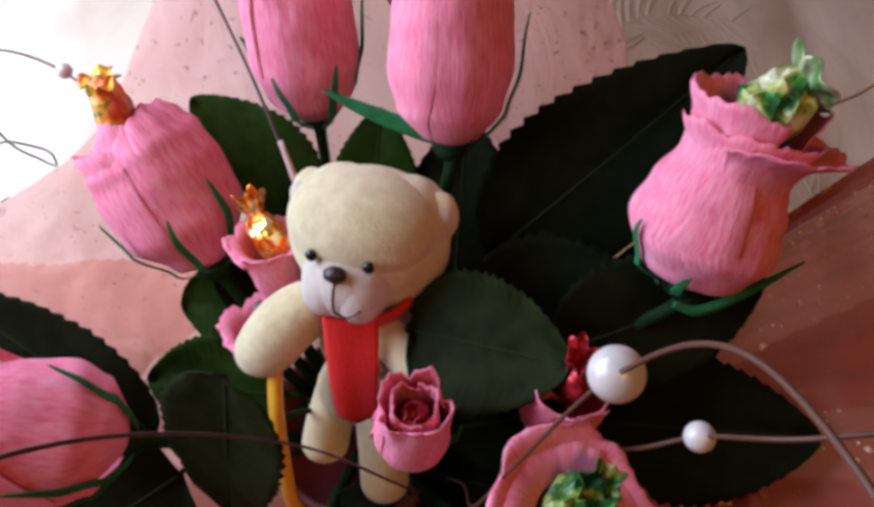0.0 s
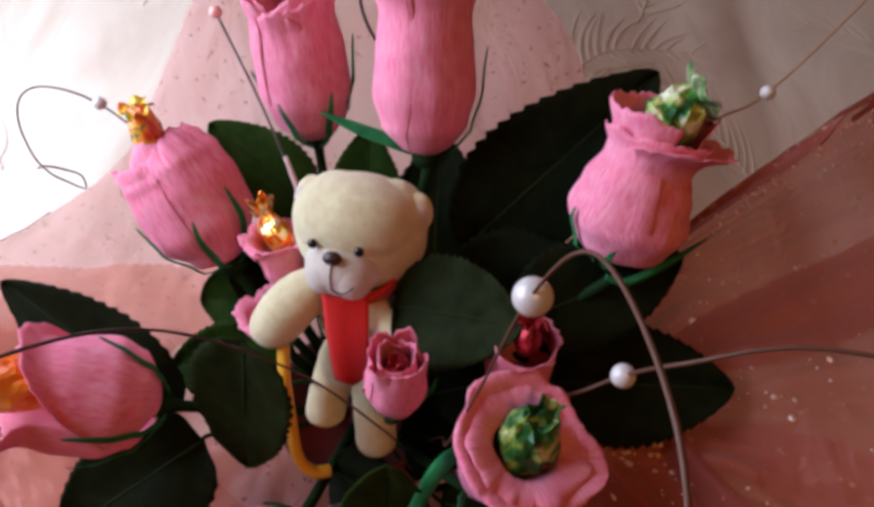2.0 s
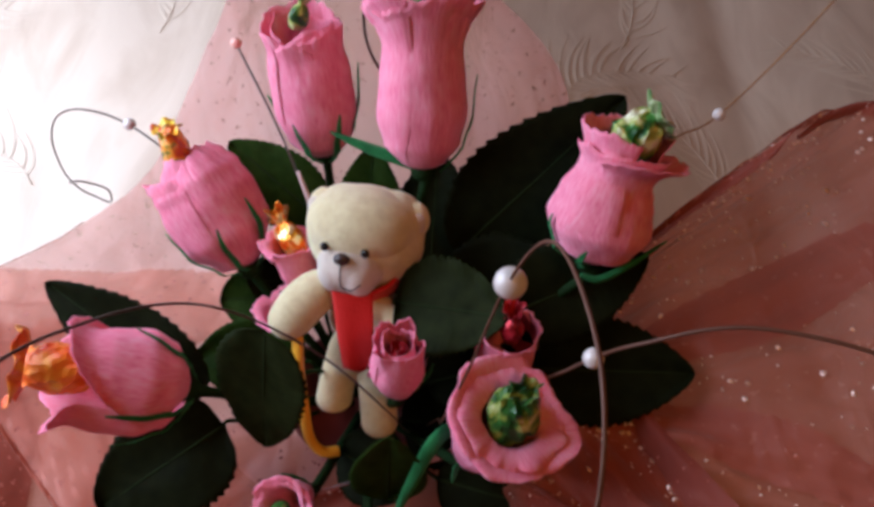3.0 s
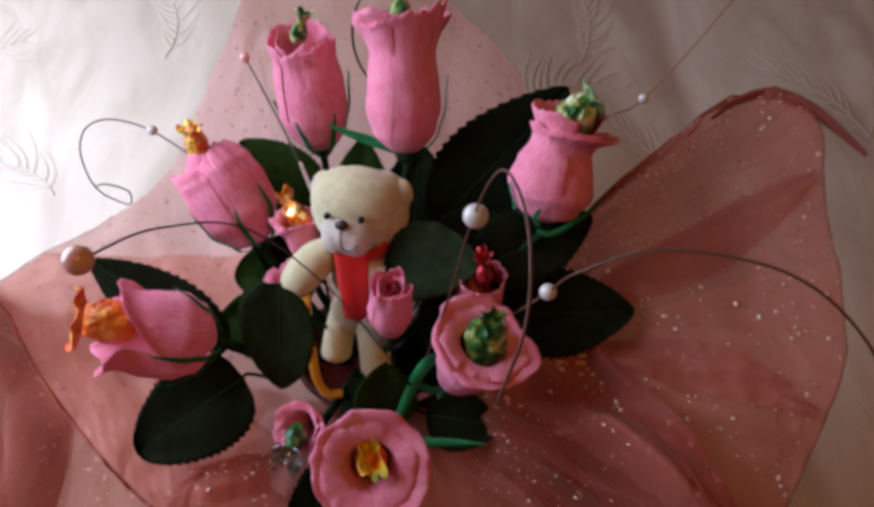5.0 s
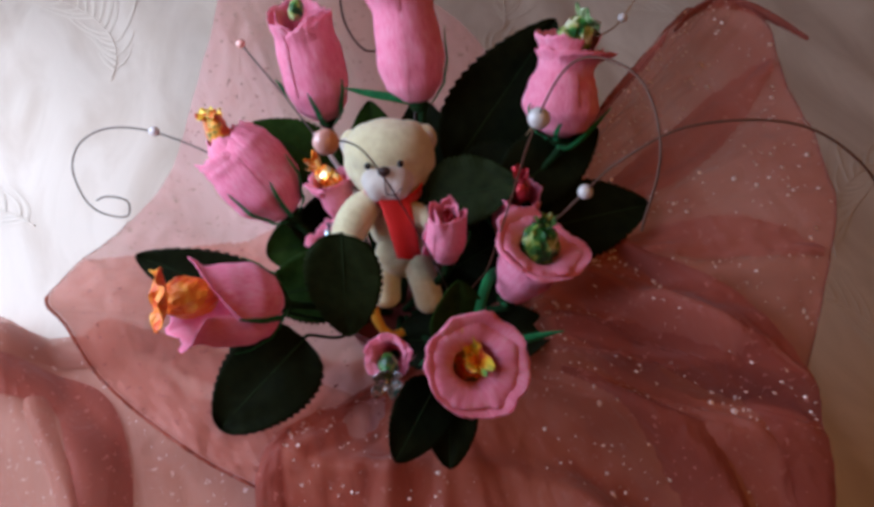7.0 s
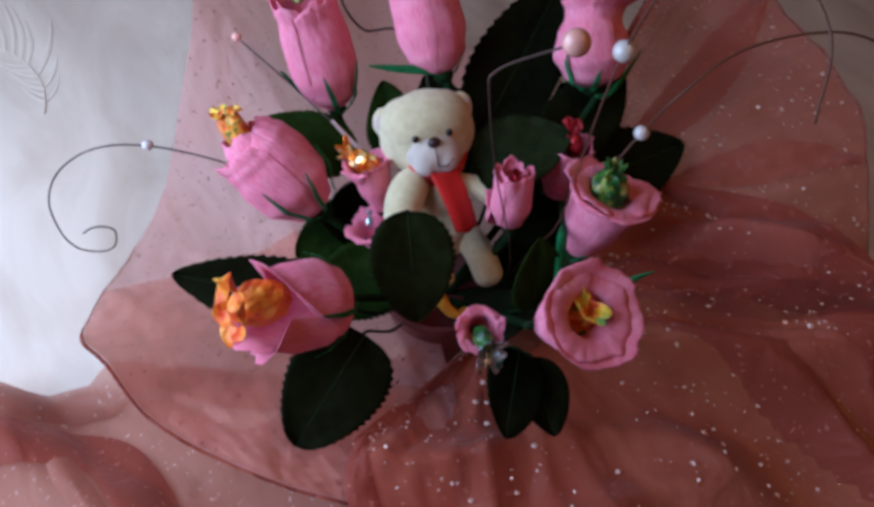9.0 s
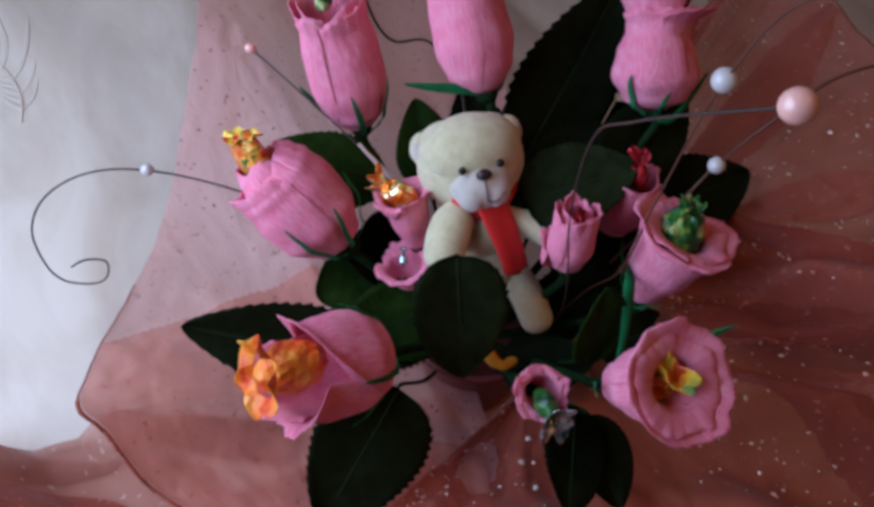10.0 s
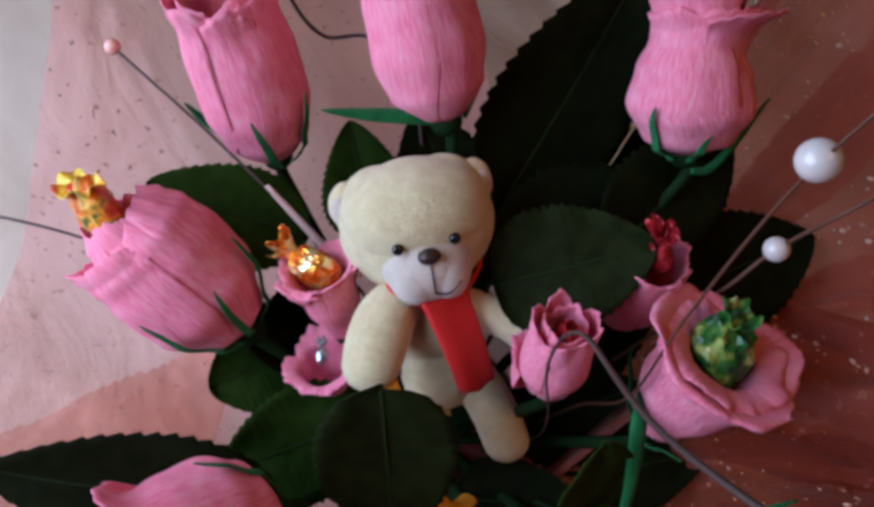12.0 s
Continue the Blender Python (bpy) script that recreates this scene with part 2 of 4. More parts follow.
def sheet(nu, nv, fn, loop=False):
    """A grid of points fn(u, v), u and v from 0 to 1, with a UV map."""
    bm = bmesh.new()
    uv = bm.loops.layers.uv.new("UVMap")
    g = [[bm.verts.new(fn(i / nu, j / nv)) for i in range(nu if loop else nu + 1)] for j in range(nv + 1)]
    for j in range(nv):
        for i in range(nu):
            k = (i + 1) % len(g[0]) if loop else i + 1
            f = bm.faces.new((g[j][i], g[j][k], g[j + 1][k], g[j + 1][i]))
            for lo, (a, b) in zip(f.loops, ((i, j), (i + 1, j), (i + 1, j + 1), (i, j + 1))):
                lo[uv].uv = (a / nu, b / nv)
    return bm


def spline(pts, n):
    """n + 1 points along a smooth curve through pts."""
    p = [Vector(q) for q in pts]
    p = [2 * p[0] - p[1]] + p + [2 * p[-1] - p[-2]]
    out, segs = [], len(p) - 3
    for i in range(n + 1):
        t = min(i / n * segs, segs - 1e-6)
        k = int(t)
        t -= k
        a, b, c, d = p[k:k + 4]
        out.append(0.5 * ((2 * b) + (c - a) * t + (2 * a - 5 * b + 4 * c - d) * t * t + (3 * b - a - 3 * c + d) * t ** 3))
    return out


def tube(pts, radius, n=40, sides=8, squash=1.0, bm=None, index=0):
    """A round or flattened rod along pts; radius: a number or a function of 0..1."""
    bm = bm or bmesh.new()
    c = spline(pts, n)
    side = Vector((0.31, 0.17, 0.93))
    rings = []
    for i, q in enumerate(c):
        d = (c[min(i + 1, n)] - c[max(i - 1, 0)]).normalized()
        side = (side - d * side.dot(d)).normalized()
        up = d.cross(side)
        r = radius(i / n) if callable(radius) else radius
        rings.append([bm.verts.new(q + r * (math.cos(a) * side + squash * math.sin(a) * up)) for a in (2 * math.pi * k / sides for k in range(sides))])
    for a, b in zip(rings, rings[1:]):
        for k in range(sides):
            bm.faces.new((a[k], a[(k + 1) % sides], b[(k + 1) % sides], b[k])).material_index = index
    bm.faces.new(rings[0][::-1]).material_index = index
    bm.faces.new(rings[-1]).material_index = index
    return bm


def blob(bm, centre, radii, turn=None, index=0, rough=0.0, seg=28):
    """An ellipsoid with a little unevenness, added to bm."""
    m = Matrix.Translation(centre) @ (turn or Matrix()) @ Matrix.Diagonal((*radii, 1))
    made = bmesh.ops.create_uvsphere(bm, u_segments=seg, v_segments=seg // 2, radius=1.0)["verts"]
    for v in made:
        k = 1 + rough * noise.noise(v.co * 2.3 + Vector(centre) * 90)
        v.co = m @ (v.co * k)
    for f in {f for v in made for f in v.link_faces}:
        f.material_index = index
    return bm


def axes(base, top, facing=(0, 0, 1)):
    """A frame at base whose z runs to top and whose x lies towards facing."""
    z = (Vector(top) - Vector(base)).normalized()
    x = Vector(facing) - z * Vector(facing).dot(z)
    x = x.normalized() if x.length > 1e-4 else z.orthogonal().normalized()
    m = Matrix((x, z.cross(x), z)).transposed().to_4x4()
    m.translation = base
    return m


def lerp_table(v, table):
    for (a, x), (b, y) in zip(table, table[1:]):
        if v <= b:
            t = (v - a) / (b - a)
            t = t * t * (3 - 2 * t)
            return x + (y - x) * t
    return table[-1][1]


# ---- the room ----
def slab(name, lo, hi, material, label="", category="", kind="structure"):
    bm = bmesh.new()
    bmesh.ops.create_cube(bm, size=1)
    for v in bm.verts:
        v.co = [(lo[k] + hi[k]) / 2 + v.co[k] * (hi[k] - lo[k]) for k in range(3)]
    bmesh.ops.bevel(bm, geom=bm.edges[:], offset=0.002, segments=1, affect="EDGES")
    return tagged(obj(name, bm, material, False), label, category, "", kind)


X0, X1, Y0, Y1, ZF, ZC = -0.60, 2.2, -2.0, 1.7, -0.55, 1.75
slab("floor", (X0, Y0, ZF - 0.1), (X1, Y1, ZF), WOOD, "brown wooden floor of the room", "floor")
slab("ceiling", (X0, Y0, ZC), (X1, Y1, ZC + 0.1), WALLPAINT, "plain pale ceiling of the room", "ceiling")
slab("wall_north", (X0, Y1, ZF), (X1, Y1 + 0.1, ZC), WALLPAINT, "plain beige wall behind the bed", "wall")
slab("wall_south", (X0, Y0 - 0.1, ZF), (X1, Y0, ZC), WALLPAINT, "plain beige wall of the room", "wall")
slab("wall_east", (X1, Y0 - 0.1, ZF), (X1 + 0.1, Y1 + 0.1, ZC), WALLPAINT, "plain beige wall of the room", "wall")
WA, WB, WC, WD = WIN_Y - 0.42, WIN_Y + 0.42, WIN_Z - 0.42, WIN_Z + 0.44
wall_w = slab("wall_west", (X0 - 0.12, Y0 - 0.1, ZF), (X0, WA, ZC), WALLPAINT, "beige wall with the window opening", "wall")
for lo, hi in (((X0 - 0.12, WB, ZF), (X0, Y1 + 0.1, ZC)), ((X0 - 0.12, WA, ZF), (X0, WB, WC)), ((X0 - 0.12, WA, WD), (X0, WB, ZC))):
    piece = slab("wall_section", lo, hi, WALLPAINT)
    piece.parent = wall_w
win = thing("window_1", Matrix(), "white painted window frame in the wall", "window", kind="structure")
for lo, hi in (((X0 - 0.09, WA, WC), (X0 - 0.05, WA + 0.05, WD)), ((X0 - 0.09, WB - 0.05, WC), (X0 - 0.05, WB, WD)),
               ((X0 - 0.09, WA + 0.05, WC), (X0 - 0.05, WB - 0.05, WC + 0.05)), ((X0 - 0.09, WA + 0.05, WD - 0.05), (X0 - 0.05, WB - 0.05, WD))):
    piece = slab("window_frame", lo, hi, FRAME_WHITE)
    piece.parent = win


def spread_z(x, y):
    """The bedspread's height: soft swells, rising a little at the far side."""
    z = 0.016 * noise.noise(Vector((x * 4.1, y * 3.3, 0.4))) + 0.006 * noise.noise(Vector((x * 13, y * 9, 2.2)))
    z += 0.14 * max(0.0, y - 0.30) ** 1.2
    return z - 0.36 * min(max(0.0, x - 0.04), 0.36)


bed = slab("bed", (X0 + 0.02, -0.9, ZF), (1.5, 1.5, -0.18), WOOD, "low bed under the white satin spread", "bed", "")
bm = sheet(150, 150, lambda u, v: ((X0 + 0.01) + u * (1.55 - X0), -0.93 + 2.5 * v, spread_z((X0 + 0.01) + u * (1.55 - X0), -0.93 + 2.5 * v)))
spread = tagged(obj("bedspread", bm, SPREAD), "white satin bedspread with a feather pattern", "bedspread")
thick(spread, 0.012, -1)


def feather(root, heading, length, width, curl, seed):
    """One raised satin feather on the spread: a quill and broad pointed barbs."""
    rnd = random.Random(seed)
    pts = []
    for i in range(9):
        t = i / 8
        a = heading + curl * t
        pts.append((root[0] + length * t * math.cos(a), root[1] + length * t * math.sin(a)))
    P = [Vector((x, y, spread_z(x, y) + 0.0012)) for x, y in pts]
    base = P[0].copy()
    t = part("feather_motif", tube([p - base for p in P], lambda q: 0.0006 * (1 - 0.7 * q), 24, 6), FEATHER, spread, "pale raised satin feather")
    t.location = base
    c = spline(P, 60)
    for i in range(5, 60, 3):
        d = (c[min(i + 1, 60)] - c[i - 1]).normalized()
        for s in (-1, 1):
            if rnd.random() < 0.12:
                continue
            n = Vector((-d.y, d.x, 0)) * s
            w = width * (0.35 + 0.75 * math.sin(math.pi * min(1, i / 60 * 0.85 + 0.10))) * rnd.uniform(0.7, 1.5)
            bow = rnd.uniform(0.3, 1.3)
            broad = rnd.uniform(0.004, 0.009)

            def at(u, v):
                q = c[i] + d * w * (0.75 * v + 0.55 * bow * v * v) + n * w * (0.85 * v - 0.42 * bow * v * v)
                q += (d - n * 0.3) * (u - 0.5) * broad * math.sin(math.pi * (0.10 + 0.88 * v)) ** 0.7
                return Vector((q.x, q.y, spread_z(q.x, q.y) + 0.0006 + 0.0006 * math.sin(math.pi * u) * (1 - v * 0.7))) - base
            part("barb", sheet(4, 10, at), FEATHER, t)
    return t


for k, (x, y, h, l, w, c) in enumerate([(0.16, 0.30, 95, 0.22, 0.05, -0.9), (0.36, 0.22, 80, 0.24, 0.055, 0.8), (0.26, 0.48, 60, 0.25, 0.05, 0.7), (0.50, 0.05, 70, 0.24, 0.05, -0.7),
                                       (0.46, -0.22, 50, 0.24, 0.05, 0.7), (-0.30, 0.24, 120, 0.20, 0.045, 0.9), (-0.38, 0.08, 200, 0.20, 0.05, -0.8), (-0.22, 0.42, 70, 0.22, 0.05, 0.9),
                                       (-0.50, 0.30, 100, 0.20, 0.045, -0.8), (0.05, 0.52, 110, 0.22, 0.05, 0.6), (-0.40, -0.16, 230, 0.2, 0.05, 0.7), (0.62, 0.34, 90, 0.24, 0.05, 0.7)]):
    feather((x, y), radians(h), l, w, c, k)

# ---- organza round the bouquet ----
# rims: places along the free edge of each sheet; every sheet runs from the pot out to its rim
RIM_BACK = [(0.10, 0.10, 0.09), (0.15, 0.24, 0.09), (0.09, 0.33, 0.13), (0.0, 0.36, 0.20), (-0.060, 0.31, 0.235), (-0.079, 0.24, 0.20), (-0.114, 0.20, 0.148), (-0.152, 0.165, 0.10),
            (-0.190, 0.105, 0.11), (-0.208, 0.066, 0.130), (-0.225, 0.029, 0.146), (-0.2205, 0.018, 0.128), (-0.210, -0.008, 0.085), (-0.165, -0.06, 0.055), (-0.117, -0.102, 0.042), (-0.06, -0.16, 0.040)]
RIM_RIGHT = [(0.216, 0.074, 0.206), (0.240, 0.096, 0.208), (0.273, 0.104, 0.210), (0.296, 0.076, 0.211), (0.280, 0.0, 0.197), (0.268, -0.070, 0.180), (0.240, -0.120, 0.150), (0.20, -0.18, 0.10)]
RIM_FRONT = [(0.15, -0.035, 0.14), (0.185, -0.105, 0.165), (0.200, -0.166, 0.15), (0.209, -0.190, 0.12), (0.205, -0.225, 0.085), (0.17, -0.32, 0.05), (0.05, -0.38, 0.045), (-0.08, -0.34, 0.042), (-0.128, -0.20, 0.044), (-0.128, -0.103, 0.052), (-0.11, -0.067, 0.058)]


def wing(rim, centre, low, power, folds, seed, material, label, nu=170, nv=52):
    edge = spline(rim, nu)
    c = Vector(centre)

    def at(u, v):
        e = edge[min(nu, round(u * nu))]
        p = c.lerp(e, 0.10 + 0.90 * v)
        h = low + (e.z - low) * v ** power
        ridge = 1 - 2.4 * abs(noise.noise(Vector((u * 8.5 + 0.35 * noise.noise(Vector((v * 3, u * 4, seed))), v * 0.9, seed))))
        small = noise.noise(Vector((u * 30, v * 3.2, seed + 3)))
        w = noise.noise(Vector((p.x * 5, p.y * 5, seed)))
        drape = 1 - 2.6 * abs(noise.noise(Vector((p.x * 11 + p.y * 8 + 1.5 * w, p.y * 4 - p.x * 4, seed + 9))))
        h += folds * min(1, v * 2.2) * (1 - 0.65 * v ** 4) * (0.5 * ridge + 0.7 * drape + 0.3 * small) + 0.0016 * noise.noise(Vector((p.x * 120, p.y * 120, seed)))
        return (p.x, p.y, max(h, spread_z(p.x, p.y) + 0.005))
    return tagged(obj("organza_wrap", sheet(nu, nv, at), material), label, "organza wrap", "organza sheets"), at


back, back_at = wing(RIM_BACK, (-0.01, 0.01, 0), 0.052, 1.2, 0.010, 4.1, ORG_LIGHT, "sheer pale pink organza wrapped behind the bouquet")
right, right_at = wing(RIM_RIGHT, (0.04, 0.0, 0), 0.060, 0.95, 0.023, 1.3, ORG_RED, "sheer coral organza wing with white glitter flecks")
front, front_at = wing(RIM_FRONT, (0.03, -0.03, 0), 0.064, 0.8, 0.030, 7.7, ORG_FRONT, "folded coral red organza with white glitter flecks")


def hem(at, u0, u1, v0, v1, parent, radius, n=90, material=None):
    pts = [Vector(at(u0 + (u1 - u0) * i / n, v0 + (v1 - v0) * i / n)) + Vector((0, 0, 0.001)) for i in range(n + 1)]
    return part("hem", tube(pts, radius, n, 6, 0.5), material or ORG_HEM, parent, "darker rolled organza edge")


hem(right_at, 0.0, 0.95, 1.0, 1.0, right, 0.0010)


def fold(at, u0, u1, v0, v1, swell, parent, material=None, nu=10):
    """A second layer of the sheet, turned over along its edge and lying 2 mm above it."""
    def layer(u, v):
        uu, vv = swell(u, v)
        p = Vector(at(u0 + (u1 - u0) * uu, v0 + (v1 - v0) * vv))
        return p + Vector((0, 0, 0.0022 + 0.0022 * math.sin(math.pi * u) + 0.0012 * noise.noise(Vector((u * 3, v * 9, 2)))))
    return part("fold", sheet(nu, 60, layer), material or ORG_HEM, parent, "doubled darker organza fold")


fold(right_at, 0.0, 0.14, 0.25, 1.0, lambda u, v: (u * (0.25 + 0.75 * math.sin(math.pi * min(1, v * 0.95 + 0.02)) ** 0.7), v), right)
fold(right_at, 0.06, 0.09, 0.30, 0.97, lambda u, v: (u + 4 * v * v, v), right)
fold(front_at, 0.0, 0.46, 0.80, 1.0, lambda u, v: (v, 1 - u * (0.35 + 0.65 * math.sin(math.pi * v) ** 0.6)), front)
fold(front_at, 0.10, 0.30, 0.30, 0.97, lambda u, v: (0.10 * u + 0.6 * v + 0.25 * v * v, v), front)
fold(front_at, 0.66, 0.98, 0.86, 1.0, lambda u, v: (v, 1 - u), front)
part("hem", tube([(0.236, 0.090, 0.207), (0.255, 0.101, 0.211), (0.276, 0.104, 0.213), (0.294, 0.090, 0.214), (0.307, 0.068, 0.213), (0.317, 0.048, 0.211)], lambda t: 0.0012 + 0.0042 * math.sin(math.pi * min(1, 0.1 + 0.8 * t)) ** 1.5, 40, 8, 0.5), ORG_HEM, right, "twisted dark red organza corner")
fold(back_at, 0.0, 1.0, 0.40, 0.99, lambda u, v: (0.433 + 0.167 * v + (0.547 - 0.167 * v) * u, v), back, ORG_PEACH, 90)
for u0, u1, v0, v1, wide, stuff in ((0.02, 0.20, 0.35, 0.98, 0.16, ORG_RED), (0.16, 0.26, 0.28, 0.95, 0.10, ORG_HEM), (0.24, 0.46, 0.25, 0.98, 0.12, ORG_RED), (0.36, 0.50, 0.25, 0.9, 0.08, ORG_HEM)):
    fold(front_at, 0.0, 1.0, v0, v1, lambda u, v: (u0 + (u1 - u0) * v ** 1.4 + wide * (u - 0.5) * math.sin(math.pi * (0.1 + 0.85 * v)), v), front, stuff)
for u0, u1, wide in ((0.55, 0.50, 0.12), (0.70, 0.80, 0.10)):
    fold(right_at, 0.0, 1.0, 0.28, 0.98, lambda u, v: (u0 + (u1 - u0) * v ** 1.4 + wide * (u - 0.5) * math.sin(math.pi * (0.1 + 0.85 * v)), v), right, ORG_RED)
hem(front_at, 0.02, 0.45, 1.0, 1.0, front, 0.0005)
hem(back_at, 0.52, 0.67, 1.0, 1.0, back, 0.0006)
part("crease", tube([(-0.218, 0.058, 0.110), (-0.212, 0.066, 0.092), (-0.200, 0.079, 0.075)], 0.0005, 24, 6), ORG_HEM, back, "dark crease in the organza")
hem(back_at, 0.665, 0.974, 1.0, 1.0, back, 0.0022, material=ORG_FRONT)


def under_at(u, v):
    x = -0.57 + 0.63 * u
    top = 0.062 - 0.68 * (x + 0.23) if x < -0.18 else 0.009
    y = -0.62 + (top + 0.62) * v
    h = 0.012 + 0.017 * math.sin(x * 62 + y * 20 + 3 * noise.noise(Vector((x, y, 1)) * 7)) + 0.014 * noise.noise(Vector((x * 9, y * 7, 5)))
    return (x, y, spread_z(x, y) + max(h, 0.003))


under = tagged(obj("organza_cloth", sheet(80, 80, under_at), ORG_MID), "loose coral organza spread over the bedspread", "organza wrap", "organza sheets")


def loose_fold(points, width, material):
    """A doubled band of the loose cloth, lying on it along the given line."""
    c = spline([(x, y, 0) for x, y in points], 60)

    def at(u, v):
        i = min(60, round(v * 60))
        d = (c[min(i + 1, 60)] - c[max(i - 1, 0)]).normalized()
        p = c[i] + Vector((-d.y, d.x, 0)) * width * (u - 0.5) * (1 + 0.35 * noise.noise(Vector((v * 4, u, 3))))
        top = 0.062 - 0.68 * (p.x + 0.23) if p.x < -0.18 else 0.009
        z = under_at((p.x + 0.57) / 0.63, (p.y + 0.62) / (top + 0.62))[2]
        return (p.x, p.y, z + 0.002 + 0.006 * math.sin(math.pi * u))
    return part("fold", sheet(10, 60, at), material, under, "doubled darker organza fold")


loose_fold([(-0.336, 0.099), (-0.285, 0.087), (-0.242, 0.078), (-0.19, 0.065), (-0.133, 0.026)], 0.030, ORG_MID)
loose_fold([(-0.334, 0.07), (-0.301, 0.057), (-0.271, 0.04), (-0.251, 0.022), (-0.241, -0.018), (-0.237, -0.066), (-0.234, -0.102)], 0.034, ORG_HEM)
loose_fold([(-0.279, 0.031), (-0.271, -0.005), (-0.261, -0.038), (-0.251, -0.073)], 0.016, ORG_MID)

# glitter flecks on the coral organza
bm = bmesh.new()
rnd = random.Random(5)
for i in range(1500):
    u, v = rnd.random(), 0.12 + 0.88 * rnd.random() ** 0.6
    sheet_at = right_at if i < 520 else front_at
    u = u if i < 520 else u ** 1.6
    p = Vector(sheet_at(u, v)) + Vector((0, 0, 0.0012))
    r = rnd.choice((0.0006, 0.0007, 0.0009, 0.0012, 0.0019)) * rnd.uniform(0.7, 1.15)
    a0 = rnd.random() * 6
    tip = Vector((rnd.uniform(-0.5, 0.5), rnd.uniform(-0.5, 0.5), 1)).normalized()
    x = tip.orthogonal().normalized()
    y = tip.cross(x)
    vs = [bm.verts.new(p + r * rnd.uniform(0.6, 1.2) * (math.cos(a0 + k * 1.257) * x + math.sin(a0 + k * 1.257) * y)) for k in range(5)]
    top_v = bm.verts.new(p + tip * r * 0.5)
    for k in range(5):
        bm.faces.new((vs[k], vs[(k + 1) % 5], top_v))
tagged(obj("glitter_flecks", bm, GLITTER, False), "white glitter flecks on the coral organza", "glitter", "", "stuff")

# ---- pot under the flowers ----
HUB = Vector((0.0, 0.01, 0.055))
pot = thing("flower_pot", pose(0.0, 0.012, 0.0), "small dark wine red pot holding the flowers", "pot")
prof = [(0.0, 0.030), (0.03, 0.036), (0.068, 0.043), (0.074, 0.046), (0.078, 0.043), (0.070, 0.040), (0.064, 0.0)]
part("pot_body", sheet(40, 6, lambda u, v: (prof[round(v * 6)][1] * math.cos(u * 2 * math.pi), prof[round(v * 6)][1] * math.sin(u * 2 * math.pi), prof[round(v * 6)][0]), True), POT, pot)

# ---- roses ----
LONG = [(0, 0.20), (0.06, 0.56), (0.16, 0.83), (0.36, 1.0), (0.62, 0.98), (0.86, 0.86), (1.0, 0.90)]
WAIST = [(0, 0.22), (0.06, 0.58), (0.16, 0.84), (0.34, 0.98), (0.55, 0.92), (0.76, 0.84), (0.90, 0.96), (1.0, 1.20)]
BULB = [(0, 0.30), (0.10, 0.80), (0.32, 1.07), (0.52, 0.94), (0.70, 0.74), (0.86, 0.74), (1.0, 0.86)]
CUP = [(0, 0.18), (0.15, 0.52), (0.45, 0.80), (0.75, 0.93), (0.90, 1.0), (1.0, 1.04)]
TRUMPET = [(0, 0.10), (0.30, 0.34), (0.60, 0.50), (0.80, 0.62), (0.92, 0.84), (1.0, 1.02)]
WIDE = [(0, 0.12), (0.10, 0.62), (0.35, 1.0), (0.62, 1.05), (0.80, 0.98), (0.91, 0.78), (1.0, 0.50)]
SLIM = [(0, 0.22), (0.12, 0.70), (0.40, 1.0), (0.70, 0.95), (1.0, 0.80)]


